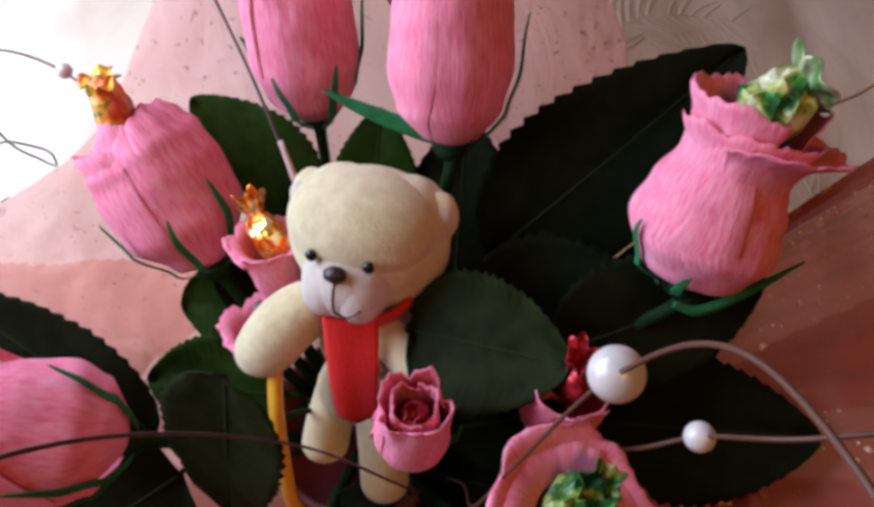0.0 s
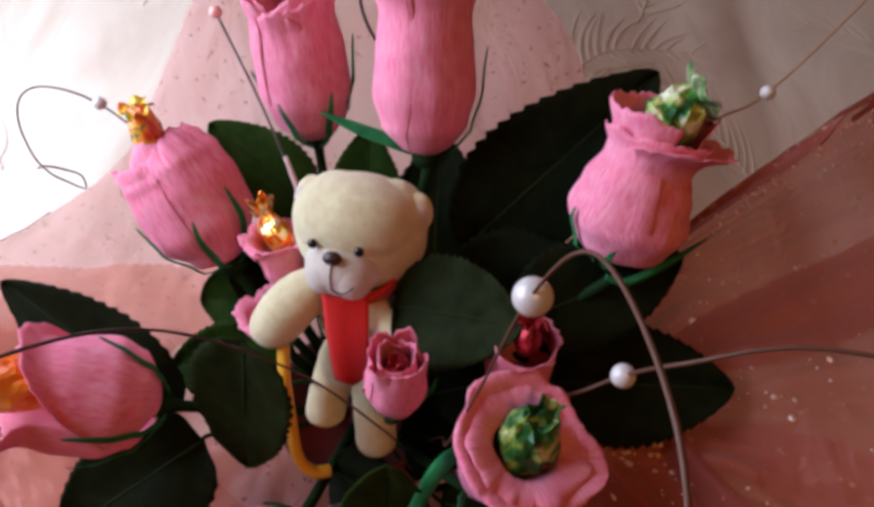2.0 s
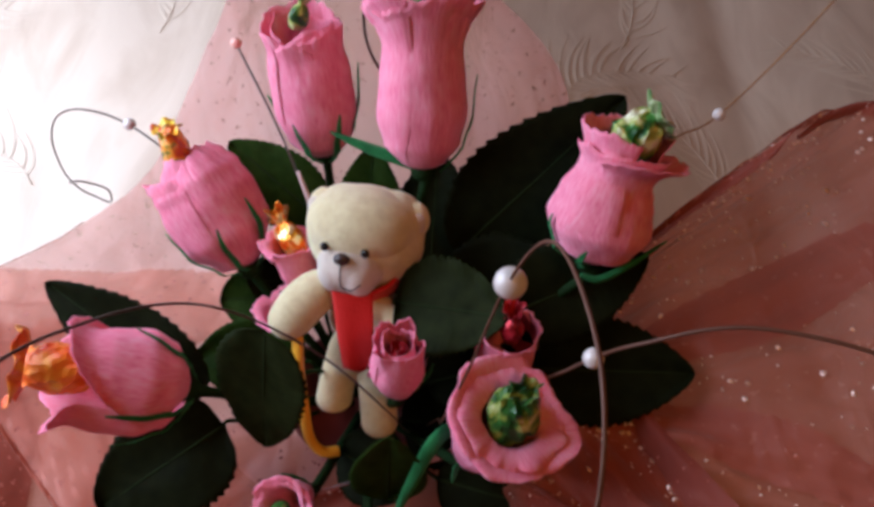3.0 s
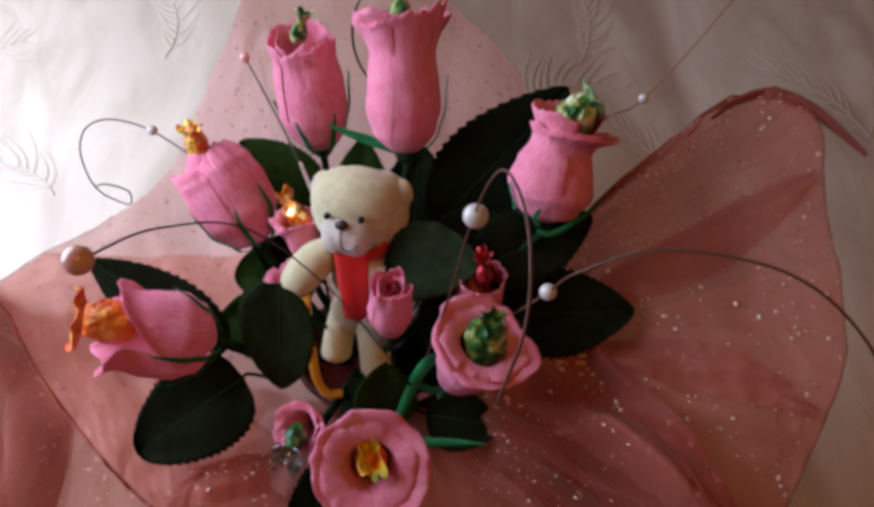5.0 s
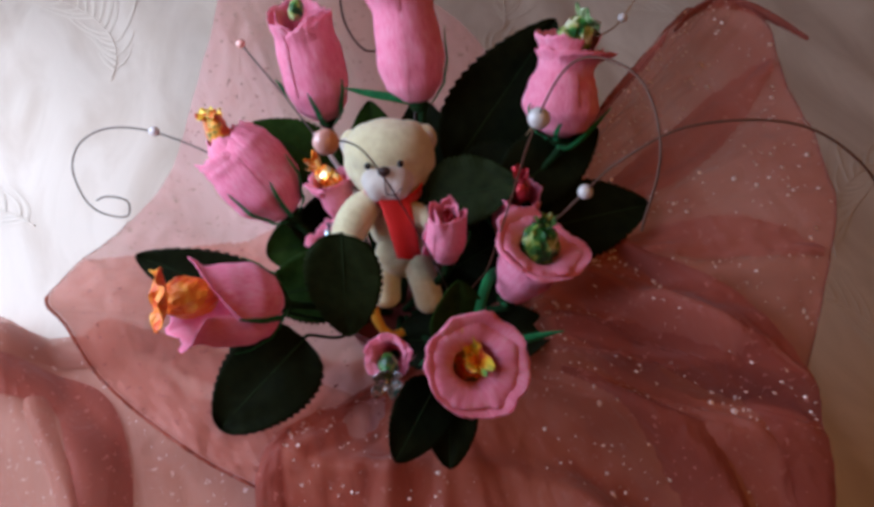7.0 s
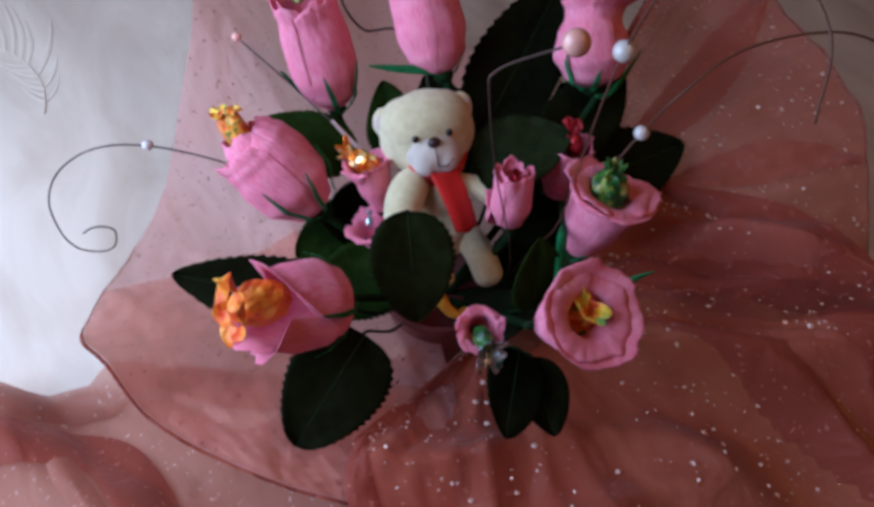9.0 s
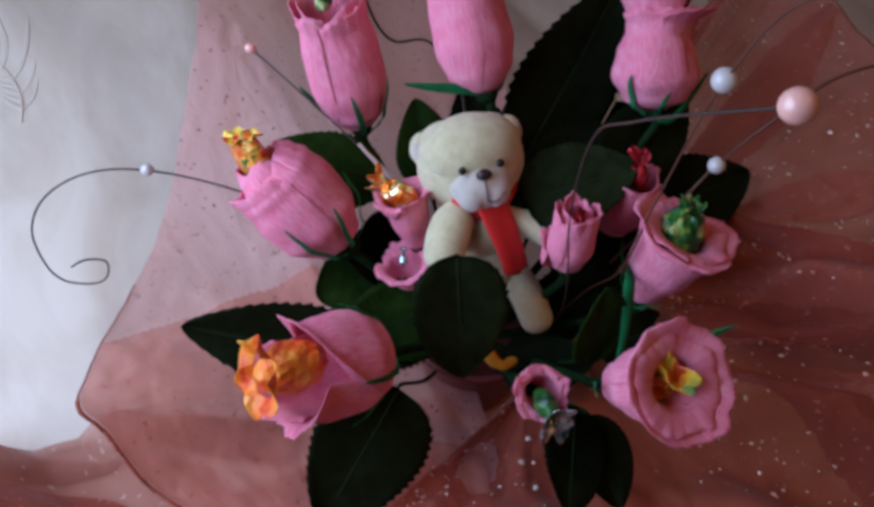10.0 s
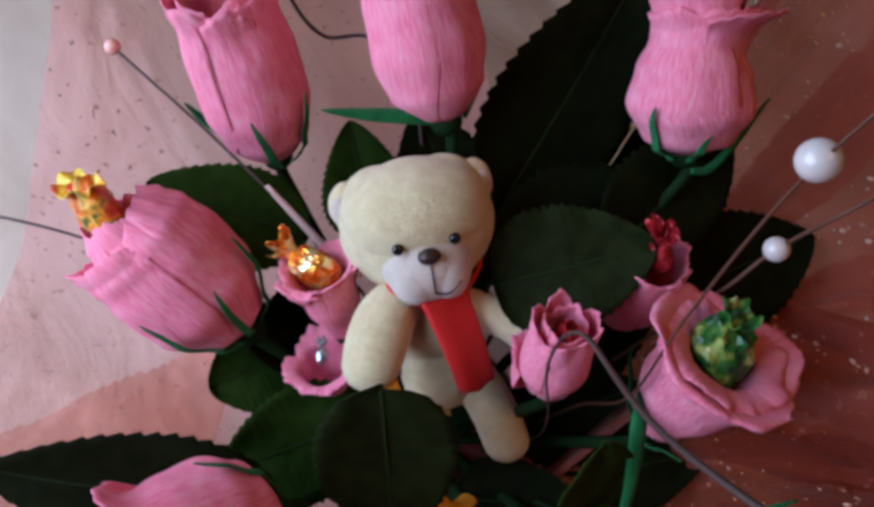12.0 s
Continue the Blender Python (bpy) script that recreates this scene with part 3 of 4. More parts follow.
def petal(R, L, prof, a0, hw, k, flare, ruffle, seed, dip=0.1, cut=1.0):
    """One crepe petal: a wrapped patch with a finely frilled, turned-out upper edge."""
    cupped = prof is CUP or prof is TRUMPET

    def at(u, v):
        s = 2 * u - 1
        a = a0 + hw * s * (0.55 + 0.45 * math.sqrt(min(1, v * 3)))
        e = noise.noise(Vector((s * 2.6, seed * 1.7, v * 1.4)))
        e2 = noise.noise(Vector((s * 7.5, seed * 3.1, v * 2)))
        e3 = noise.noise(Vector((s * 19, seed * 2.3, v * 1.5)))
        top = max(0.0, (v - 0.72) / 0.28) if flare < 0.5 else max(0.0, (v - 0.45) / 0.55)
        lip = max(0.0, (v - 0.84) / 0.16)
        ca, sa = math.cos(a), math.sin(a)
        dent = noise.noise(Vector((ca * 1.5, sa * 1.5, v * 2.4 + R * 900))) + 0.25 * noise.noise(Vector((ca * 4, sa * 4, v * 3 + R * 500)))
        pleat = noise.noise(Vector((ca * 7, sa * 7, v * 2.2 + R * 300)))
        r = R * lerp_table(v, prof) * k * (1 + 0.014 * s * abs(s) - 0.018 * s ** 6)
        r += R * (flare * top ** 2 * ((1 - 0.4 * s * s) if flare < 0.5 else max(0.0, 1 - s * s) ** 0.5) + ruffle * top * (0.9 * e + 0.4 * e2) + 0.075 * dent * min(1, v * 4) + 0.009 * pleat + (0.015 + (0.05 if cupped else 0.14) * ruffle) * top * e3)
        if cupped:
            r += R * (0.16 * math.sin(lip * 2.4) + 0.10 * lip * noise.noise(Vector((ca * 1.9, sa * 1.9, seed))))
        w = 1 - (1 - v) ** 1.3 if cupped else v
        z = L * cut * (w - dip * v ** 4 * s * s) + L * ruffle * 0.45 * top * (e + 0.4 * e2) - L * (0.10 * (flare - 0.1) if 0.1 < flare < 0.5 else 0.32 * (1 - s * s) if flare >= 0.5 else 0.0) * top ** 2
        z += L * 0.022 * lip * e3 - (L * 0.07 * lip * lip * (1 + 1.2 * noise.noise(Vector((ca * 2.2, sa * 2.2, seed + 4)))) if cupped else 0)
        return (r * ca, r * sa, z)
    return sheet(48, 26, at)


def sepal(R, L, prof, a0, length, width, lift, curl):
    """A pointed green strip from under the flower, along it and away."""
    def at(u, v):
        s = 2 * u - 1
        z = L * length * v * math.cos(curl * v * 0.5)
        r = R * (lerp_table(min(1, max(0.02, z / L)), prof) + 0.07) + R * lift * v * v
        w = 0.75 * width * (0.55 + 0.9 * v) * (1 - v) ** 0.75 + 0.0003
        a = a0 + curl * 0.5 * v * v
        x, y = r * math.cos(a), r * math.sin(a)
        return (x - math.sin(a) * w * s, y + math.cos(a) * w * s, z - 0.002 - 0.12 * width * s * s)
    return sheet(4, 16, at)


def rose(base, top, R, prof, petals, sepals, label, stem_to=None, crepe_mat=None, name="paper_rose", facing=(0, 0, 1)):
    m = axes(base, top, facing)
    L = (Vector(top) - Vector(base)).length
    t = thing(name, m, label, "paper flower", "crepe paper roses")
    for k, p in enumerate(petals):
        thick(part("petal", petal(R, L, p[7] if len(p) > 7 else prof, radians(p[0]), radians(p[1]), *p[2:5], k * 2.7 + R * 900 + base[0] * 70, *p[5:7]), crepe_mat or PINK, t), 0.0005)
    for a, length, width, lift, curl in sepals:
        thick(part("sepal", sepal(R, L, prof, radians(a), length, width, lift, curl), GREEN_PAPER, t, "green paper sepal"), 0.0004)
    inv = m.inverted()
    end = Vector(stem_to) if stem_to else HUB
    b = Vector(base)
    ax = (Vector(top) - b).normalized()
    bm = tube([inv @ q for q in (b + ax * 0.004, b - ax * 0.012, b.lerp(end, 0.55) - ax * 0.006, end)], lambda s: 0.0055 - 0.0028 * min(1, s * 3), 24, 8)
    blob(bm, (0, 0, -0.001), (R * 0.30, R * 0.30, 0.006), seg=14)
    part("stem", bm, STEM, t, "dark green taped stem")
    return t


# petal rows: angle, half width, radial factor, flare, ruffle, dip, height factor
def ring(n, hw, k, flare, ruffle, a0=0, dip=0.1, cut=1.0, prof=None):
    return [(a0 + i * 360 / n, hw, k * (1 + 0.02 * (i % 2)), flare, ruffle, dip, cut) + ((prof,) if prof else ()) for i in range(n)]


R_BACK = "tall pink crepe paper rose bud with green sepals"
rose1 = rose((-0.020, 0.131, 0.156), (-0.025, 0.158, 0.236), 0.0230, LONG, [(200, 105, 1.0, 0.06, 0.10, 0.16, 1.03), (40, 95, 0.98, 0.04, 0.10, 0.12, 0.95), (-60, 70, 0.97, 0.04, 0.12, 0.1, 0.92)] + ring(2, 95, 0.86, -0.1, 0.08, 50, 0.1, 0.96),
             [(20, 0.45, 0.0035, 0.15, 0.2), (110, 0.60, 0.003, 0.35, 0.3), (200, 0.5, 0.003, 0.2, -0.3), (-25, 0.42, 0.0035, 0.15, -0.2)], R_BACK)
rose2 = rose((0.040, 0.083, 0.196), (0.041, 0.133, 0.262), 0.0230, WAIST, ring(3, 84, 1.0, 0.10, 0.30, 25, 0.04) + ring(3, 80, 0.90, 0.0, 0.30, 80, 0.04, 1.0),
             [(180, 0.5, 0.003, 0.2, 0.3), (100, 0.6, 0.003, 0.3, 0.2)], R_BACK)
rose3 = rose((0.119, 0.024, 0.196), (0.134, 0.059, 0.250), 0.0225, BULB, [(-80, 105, 1.02, 0.04, 0.10, 0.03, 0.96), (180, 100, 0.97, 0.04, 0.12, 0.04, 1.0), (10, 100, 1.0, 0.04, 0.10, 0.03, 0.84), (78, 95, 1.04, 0.46, 0.10, 0.03, 0.86)],
             [(-60, 0.36, 0.003, 0.05, 0.3), (-10, 0.2, 0.003, 0.05, 0.3)], "round pink crepe paper rose with one petal turned out")
rose4 = rose((-0.063, 0.066, 0.131), (-0.096, 0.108, 0.179), 0.0262, WIDE, [(100, 110, 1.0, 0.10, 0.16, 0.06, 1.0), (0, 110, 0.99, 0.06, 0.16, 0.05, 0.98), (-105, 80, 1.02, 0.46, 0.12, 0.05, 0.97)] + ring(2, 105, 0.80, 0.0, 0.14, 20, 0.05, 1.03),
             [(30, 0.55, 0.0035, 0.2, -0.3), (-25, 0.45, 0.0028, 0.15, 0.3), (150, 0.5, 0.003, 0.3, 0.2), (-70, 0.6, 0.003, 0.2, 0.2)], "pink crepe paper rose leaning outward with green sepals")
rose5 = rose((-0.083, -0.015, 0.140), (-0.143, -0.020, 0.174), 0.0245, LONG, [(22, 95, 1.08, 0.20, 0.05, 0.66, 0.90), (160, 72, 0.98, 0.1, 0.10, 0.15, 0.95), (-118, 62, 1.02, 0.22, 0.12, 0.12, 0.92)],
             [(20, 0.5, 0.003, 0.25, 0.3), (-60, 0.6, 0.003, 0.3, 0.2), (-120, 0.5, 0.003, 0.2, 0.2)], "open pink crepe paper rose holding an orange sweet")
rose6 = rose((0.060, -0.052, 0.138), (0.079, -0.053, 0.193), 0.0228, CUP, [(0, 95, 1.0, 0.08, 0.12, 0.06, 0.97), (125, 90, 1.02, 0.06, 0.13, 0.08, 1.0), (-120, 90, 1.0, 0.08, 0.12, 0.07, 0.99)] + ring(3, 85, 0.90, 0.0, 0.09, 50, 0.05, 0.97, TRUMPET),
             [(200, 0.5, 0.003, 0.2, 0.2), (320, 0.4, 0.003, 0.3, 0.2)], "open pink crepe paper rose holding a green sweet", facing=(0, -1, 0.3))
rose7 = rose((0.012, -0.088, 0.140), (0.016, -0.121, 0.191), 0.0228, CUP, [(40, 95, 1.0, 0.08, 0.12, 0.05, 0.98), (160, 90, 1.02, 0.06, 0.12, 0.05, 1.0), (-80, 90, 1.0, 0.08, 0.14, 0.10, 0.98)] + ring(3, 85, 0.92, 0.0, 0.09, 95, 0.05, 0.97, TRUMPET),
             [(250, 0.5, 0.003, 0.3, 0.4), (100, 0.5, 0.003, 0.3, -0.3)], "open pink crepe paper rose holding a yellow sweet", facing=(0, -1, 0.3))


def strip(points, width, owner):
    """A long loose green sepal through the given places, part of its rose."""
    bpy.context.view_layer.update()
    inv = owner.matrix_world.inverted()
    c = spline([Vector(p) for p in points], 24)

    def at(u, v):
        i = min(24, round(v * 24))
        d = (c[min(i + 1, 24)] - c[max(i - 1, 0)]).normalized()
        n = d.cross(Vector((0, -0.6, 0.8))).normalized()
        w = width * math.sin(math.pi * (0.14 + 0.85 * v)) ** 0.8
        s = 2 * u - 1
        return inv @ (c[i] + n * w * s + Vector((0, 0.0008, -0.001)) * abs(s))
    return thick(part("sepal", sheet(4, 24, at), GREEN_PAPER, owner, "long green paper sepal"), 0.0004)


strip([(0.040, 0.081, 0.197), (0.026, 0.084, 0.203), (0.008, 0.090, 0.207), (-0.008, 0.096, 0.211)], 0.0030, rose2)
strip([(0.114, 0.014, 0.197), (0.123, 0.012, 0.196), (0.137, 0.015, 0.204), (0.152, 0.020, 0.215)], 0.0018, rose3)
strip([(-0.019, 0.129, 0.156), (-0.032, 0.136, 0.163), (-0.044, 0.144, 0.176), (-0.051, 0.148, 0.188)], 0.0025, rose1)
strip([(0.066, -0.036, 0.145), (0.052, -0.048, 0.165), (0.042, -0.058, 0.168), (0.030, -0.074, 0.152), (0.022, -0.082, 0.132)], 0.0034, rose6)
strip([(0.014, -0.090, 0.142), (0.035, -0.094, 0.155), (0.055, -0.099, 0.165), (0.074, -0.103, 0.170)], 0.0028, rose7)
BUD = "small deep pink crepe paper bud"
rose((0.026, -0.025, 0.158), (0.0285, -0.021, 0.202), 0.0122, SLIM, ring(2, 105, 1.0, 0.10, 0.22, 20, 0.15) + ring(2, 95, 0.72, 0.0, 0.15, 80, 0.1, 0.98) + [(200, 60, 1.18, 0.35, 0.2, 0.1, 0.45)],
     [(90, 0.5, 0.003, 0.3, 0.3)], BUD + " beside the toy bear", crepe_mat=PINK, name="paper_bud", facing=(0, -1, 0))
rose((-0.020, -0.064, 0.125), (-0.027, -0.080, 0.153), 0.0112, CUP, ring(3, 85, 1.0, 0.10, 0.28, 0, 0.1) + ring(3, 70, 0.82, 0.05, 0.3, 50, 0.1), [(40, 0.6, 0.003, 0.3, 0.3)], BUD + " with a silver sweet", crepe_mat=PINK, name="paper_bud")
rose((-0.027, 0.042, 0.132), (-0.031, 0.058, 0.172), 0.0138, CUP, ring(3, 85, 1.0, 0.05, 0.2, 0, 0.1) + ring(2, 80, 0.85, 0.05, 0.2, 70, 0.1), [(40, 0.6, 0.003, 0.3, 0.3)], BUD + " with a gold sweet", crepe_mat=PINK, name="paper_bud")
rose((-0.036, 0.030, 0.110), (-0.042, 0.036, 0.136), 0.0115, CUP, ring(3, 75, 1.0, 0.25, 0.35, 0, 0.1), [(40, 0.6, 0.003, 0.3, 0.3)], "tiny frilled pink paper flower behind the bear's arm", crepe_mat=PINK, name="paper_bud")
rose((0.078, -0.006, 0.142), (0.080, -0.010, 0.190), 0.0145, SLIM, ring(3, 85, 1.0, 0.08, 0.16, 0, 0.1), [(40, 0.6, 0.003, 0.3, 0.3)], BUD + " with a dark red sweet", crepe_mat=PINK, name="paper_bud")


# ---- sweets ----
def sweet(place, heading, size, material, label, tails=(1,), fan=1.0, squash=0.8, length=1.0, flat=0.65, foil=None, crumple=0.22, waist=0.26, crushed=0.45):
    """A wrapped sweet: crumpled body, twisted neck and pleated paper fan."""
    m = axes(place, Vector(place) + Vector(heading))
    t = thing("wrapped_sweet", m, label, "sweet", "wrapped sweets in the roses")
    body = bmesh.new()
    blob(body, (0, 0, 0), (size * 0.8, size * 0.8 * squash, size), rough=0.0, seg=22)
    for v in body.verts:
        k = noise.noise(v.co * 130 + Vector(place) * 50)
        v.co *= 1 + crumple * abs(k) + 0.45 * crumple * noise.noise(v.co * 340)
    for p in part("body", body, material, t).data.polygons:
        p.use_smooth = False
    for s in tails:
        def at(u, v):
            a = 2 * math.pi * u
            crush = noise.noise(Vector((math.cos(a) * 1.8, math.sin(a) * 1.8, place[1] * 60)))
            r = size * (waist + fan * 0.80 * v ** 1.2) * (1 + 0.16 * v * math.sin(a * 6 + place[0] * 200) + crushed * v * crush)
            z = s * (size * 0.80 + size * 1.15 * fan ** 0.5 * length * v * (1 + 0.35 * crush) + 0.12 * size * v * math.sin(a * 6 + 1))
            return (r * math.cos(a), r * flat * math.sin(a), z)
        thick(part("twisted_end", sheet(64, 8, at, True), foil or material, t), 0.0003)
    return t


sweet((-0.098, 0.109, 0.186), (-0.12, 0.30, 0.70), 0.0138, CANDY_ORANGE, "orange and green wrapped sweet tucked in a rose", fan=0.75, length=0.15, flat=0.5, squash=0.65, foil=CANDY_YELLOW, waist=0.45, crumple=0.35)
sweet((0.135, 0.054, 0.246), (0.75, 0.30, 0.45), 0.0138, CANDY_GREEN, "pale green and white wrapped sweet in a rose", fan=1.0, length=0.30, foil=CANDY_PALE, crumple=0.55)
sweet((-0.1315, -0.020, 0.177), (-0.95, -0.05, 0.40), 0.0172, CANDY_AMBER, "bright orange wrapped sweet in an open rose", fan=0.55, length=0.35, flat=0.9, foil=CANDY_AMBER, waist=0.66, crushed=0.3, crumple=0.18)
sweet((0.078, -0.050, 0.186), (0.25, 0.25, 0.9), 0.0135, CANDY_LEAF, "green wrapped sweet in an open rose", fan=0.5, length=0.6, squash=0.95, foil=CANDY_LEAF, crumple=0.5)
sweet((0.014, -0.106, 0.170), (0.05, -0.22, 0.6), 0.0125, CANDY_ORANGE, "yellow and orange wrapped sweet in an open rose", fan=1.05, length=0.75, flat=0.42, foil=CANDY_YELLOW, crumple=0.4)
sweet((-0.028, -0.084, 0.150), (-0.20, -0.9, 0.25), 0.0085, CANDY_LEAF, "silver foil sweet in a small paper bud", fan=1.30, length=0.7, flat=0.8, foil=CANDY_SILVER)
sweet((-0.032, 0.059, 0.167), (-0.45, 0.75, 0.25), 0.0108, CANDY_GOLD, "gold and orange foil sweet behind the bear", fan=0.8, length=0.8)
sweet((0.041, 0.131, 0.262), (0, 0.6, 0.8), 0.0110, CANDY_GREEN, "green wrapped sweet in a tall rose bud", fan=0.5)
sweet((-0.026, 0.159, 0.234), (0.35, 0.5, 0.8), 0.0075, CANDY_GREEN, "small green wrapped sweet in a rose bud", fan=0.9)
sweet((0.028, -0.023, 0.194), (-0.05, -0.2, 1), 0.0062, CANDY_RED, "dark red foil sweet inside a small bud", fan=0.4)
sweet((0.080, -0.010, 0.190), (0.0, 0.2, 1), 0.0080, CANDY_RED, "dark red foil sweet in a small pink bud", fan=0.7)
sweet((-0.041, 0.037, 0.136), (0.3, 0.5, 0.7), 0.0040, CANDY_SILVER, "tiny silver foil sweet in a frilled flower", fan=0.7)


# ---- leaves ----
def leaf(base, tip, width, label="dark green cloth rose leaf with a toothed edge", normal=(-0.1, -0.62, 0.78), material=None, fold=0.11, droop=0.10, teeth=17, blunt=0.0, behind=0.0, ripple=0.3):
    b, t = Vector(base), Vector(tip)
    y = (t - b).normalized()
    n = Vector(normal)
    n = (n - y * n.dot(y)).normalized()
    x = y.cross(n)
    m = Matrix((x, y, n)).transposed().to_4x4()
    m.translation = b
    L = (t - b).length
    ob = thing("cloth_leaf", m, label, "leaf", "cloth leaves")
    sd = base[0] * 311 + tip[1] * 173

    def half(v):
        w = (math.sin(math.pi * min(1.0, v ** (0.72 - 0.05 * blunt))) ** (0.72 - 0.2 * blunt)) * width / 2 if 0 < v < 1 else 0.0
        tooth = (v * teeth) % 1.0
        return w * (1 - (0.085 + 0.03 * noise.noise(Vector((math.floor(v * teeth), sd, 0)))) * tooth) + (0.0006 if 0 < v < 1 else 0.0)

    def rise(s, v):
        return fold * abs(s) * width * 0.5 - droop * L * (v - 0.4) ** 2 + 0.05 * width * noise.noise(Vector((s * 1.3, v * 2.2, sd))) + 0.07 * ripple * width * s * s * noise.noise(Vector((s * 2, v * 6, sd + 3))) - 0.008 * width * abs(math.sin((v - 0.28 * abs(s)) * 22)) * (1 - abs(s))

    def at(u, v):
        s = 2 * u - 1
        return (s * half(v), L * v, rise(s, v))
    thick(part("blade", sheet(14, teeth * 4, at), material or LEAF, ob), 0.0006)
    part("midrib", tube([(0, L * v, rise(0, v) + 0.0004) for v in (0, 0.25, 0.5, 0.75, 0.97)], lambda s: 0.0009 * (1 - 0.7 * s), 20, 6), VEIN, ob)
    inv = m.inverted()
    q = HUB + (b - HUB) * 0.35
    part("petiole", tube([(0, L * 0.5, rise(0, 0.5) - 0.001), (0, L * 0.5, -0.006), inv @ b.lerp(q, 0.7), inv @ q] if behind else [(0, 0.002, rise(0, 0)), (0, -0.004, -0.003), inv @ (b.lerp(q, 0.5) + Vector((0, behind, -0.01))), inv @ q], 0.0012, 16, 6), STEM, ob)
    return ob


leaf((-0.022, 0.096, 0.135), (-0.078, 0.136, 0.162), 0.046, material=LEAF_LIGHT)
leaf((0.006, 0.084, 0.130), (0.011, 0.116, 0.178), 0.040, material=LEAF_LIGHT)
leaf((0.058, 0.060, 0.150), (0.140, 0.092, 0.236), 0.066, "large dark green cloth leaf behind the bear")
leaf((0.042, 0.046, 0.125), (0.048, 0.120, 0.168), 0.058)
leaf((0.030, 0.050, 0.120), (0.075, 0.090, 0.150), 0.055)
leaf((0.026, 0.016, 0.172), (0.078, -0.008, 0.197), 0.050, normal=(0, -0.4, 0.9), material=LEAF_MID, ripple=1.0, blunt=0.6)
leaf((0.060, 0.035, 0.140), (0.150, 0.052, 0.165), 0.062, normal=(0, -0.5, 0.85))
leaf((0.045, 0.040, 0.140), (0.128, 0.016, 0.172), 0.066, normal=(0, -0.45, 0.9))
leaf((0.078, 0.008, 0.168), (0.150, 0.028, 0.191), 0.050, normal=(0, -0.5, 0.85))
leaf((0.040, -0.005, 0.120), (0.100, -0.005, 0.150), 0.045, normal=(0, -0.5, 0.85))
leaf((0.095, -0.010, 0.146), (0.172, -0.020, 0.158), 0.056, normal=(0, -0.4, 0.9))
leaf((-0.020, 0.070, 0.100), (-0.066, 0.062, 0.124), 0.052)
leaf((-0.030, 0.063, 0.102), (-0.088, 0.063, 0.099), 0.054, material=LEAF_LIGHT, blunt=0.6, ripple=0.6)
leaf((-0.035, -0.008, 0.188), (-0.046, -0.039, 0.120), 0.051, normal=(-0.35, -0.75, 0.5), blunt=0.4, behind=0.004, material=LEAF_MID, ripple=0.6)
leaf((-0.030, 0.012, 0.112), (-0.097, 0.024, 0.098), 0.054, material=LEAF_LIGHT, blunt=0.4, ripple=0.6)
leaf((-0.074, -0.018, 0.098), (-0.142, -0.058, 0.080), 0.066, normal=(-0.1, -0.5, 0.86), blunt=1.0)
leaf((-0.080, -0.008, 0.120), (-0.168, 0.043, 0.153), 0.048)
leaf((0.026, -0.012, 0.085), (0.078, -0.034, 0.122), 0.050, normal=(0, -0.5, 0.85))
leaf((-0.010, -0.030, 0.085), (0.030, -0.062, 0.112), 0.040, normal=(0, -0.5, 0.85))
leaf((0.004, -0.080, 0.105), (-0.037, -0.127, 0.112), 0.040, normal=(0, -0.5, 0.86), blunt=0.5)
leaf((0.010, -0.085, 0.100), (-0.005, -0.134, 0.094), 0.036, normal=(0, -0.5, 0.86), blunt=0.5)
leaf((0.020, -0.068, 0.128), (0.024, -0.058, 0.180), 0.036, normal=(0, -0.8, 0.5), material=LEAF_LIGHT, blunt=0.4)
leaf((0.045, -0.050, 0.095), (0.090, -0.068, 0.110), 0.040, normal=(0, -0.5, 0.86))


# ---- beaded wires ----
def beaded(points, radius, beads, label, material=None):
    base = Vector(points[0])
    t = thing("beaded_wire", Matrix.Translation(base), label, "wire", "beaded wires")
    part("wire", tube([Vector(p) - base for p in points], radius, 90, 8), material or WIRE, t)
    for place, r, m in beads:
        part("bead", blob(bmesh.new(), Vector(place) - base, (r, r, r * 0.97), seg=28), m, t, "glossy pearl bead")
    return t


beaded([(0.035, -0.012, 0.070), (0.045, -0.029, 0.128), (0.047, -0.045, 0.167), (0.058, -0.042, 0.214), (0.069, -0.044, 0.284), (0.077, -0.058, 0.328), (0.078, -0.104, 0.356), (0.075, -0.135, 0.347), (0.066, -0.150, 0.320)], 0.00055, [((0.070, -0.043, 0.283), 0.0058, PEARL)], "brown wire arched over the bouquet with one pearl", WIRE_GOLD)
beaded([(0.05, -0.01, 0.08), (0.085, -0.024, 0.155), (0.100, -0.030, 0.182), (0.113, -0.032, 0.202), (0.124, -0.042, 0.234), (0.160, -0.048, 0.257), (0.209, -0.070, 0.264), (0.241, -0.098, 0.247), (0.254, -0.122, 0.218)], 0.0008, [((0.113, -0.032, 0.202), 0.0048, PEARL)], "thin gold wire arching outward with one pearl", WIRE_GOLD)
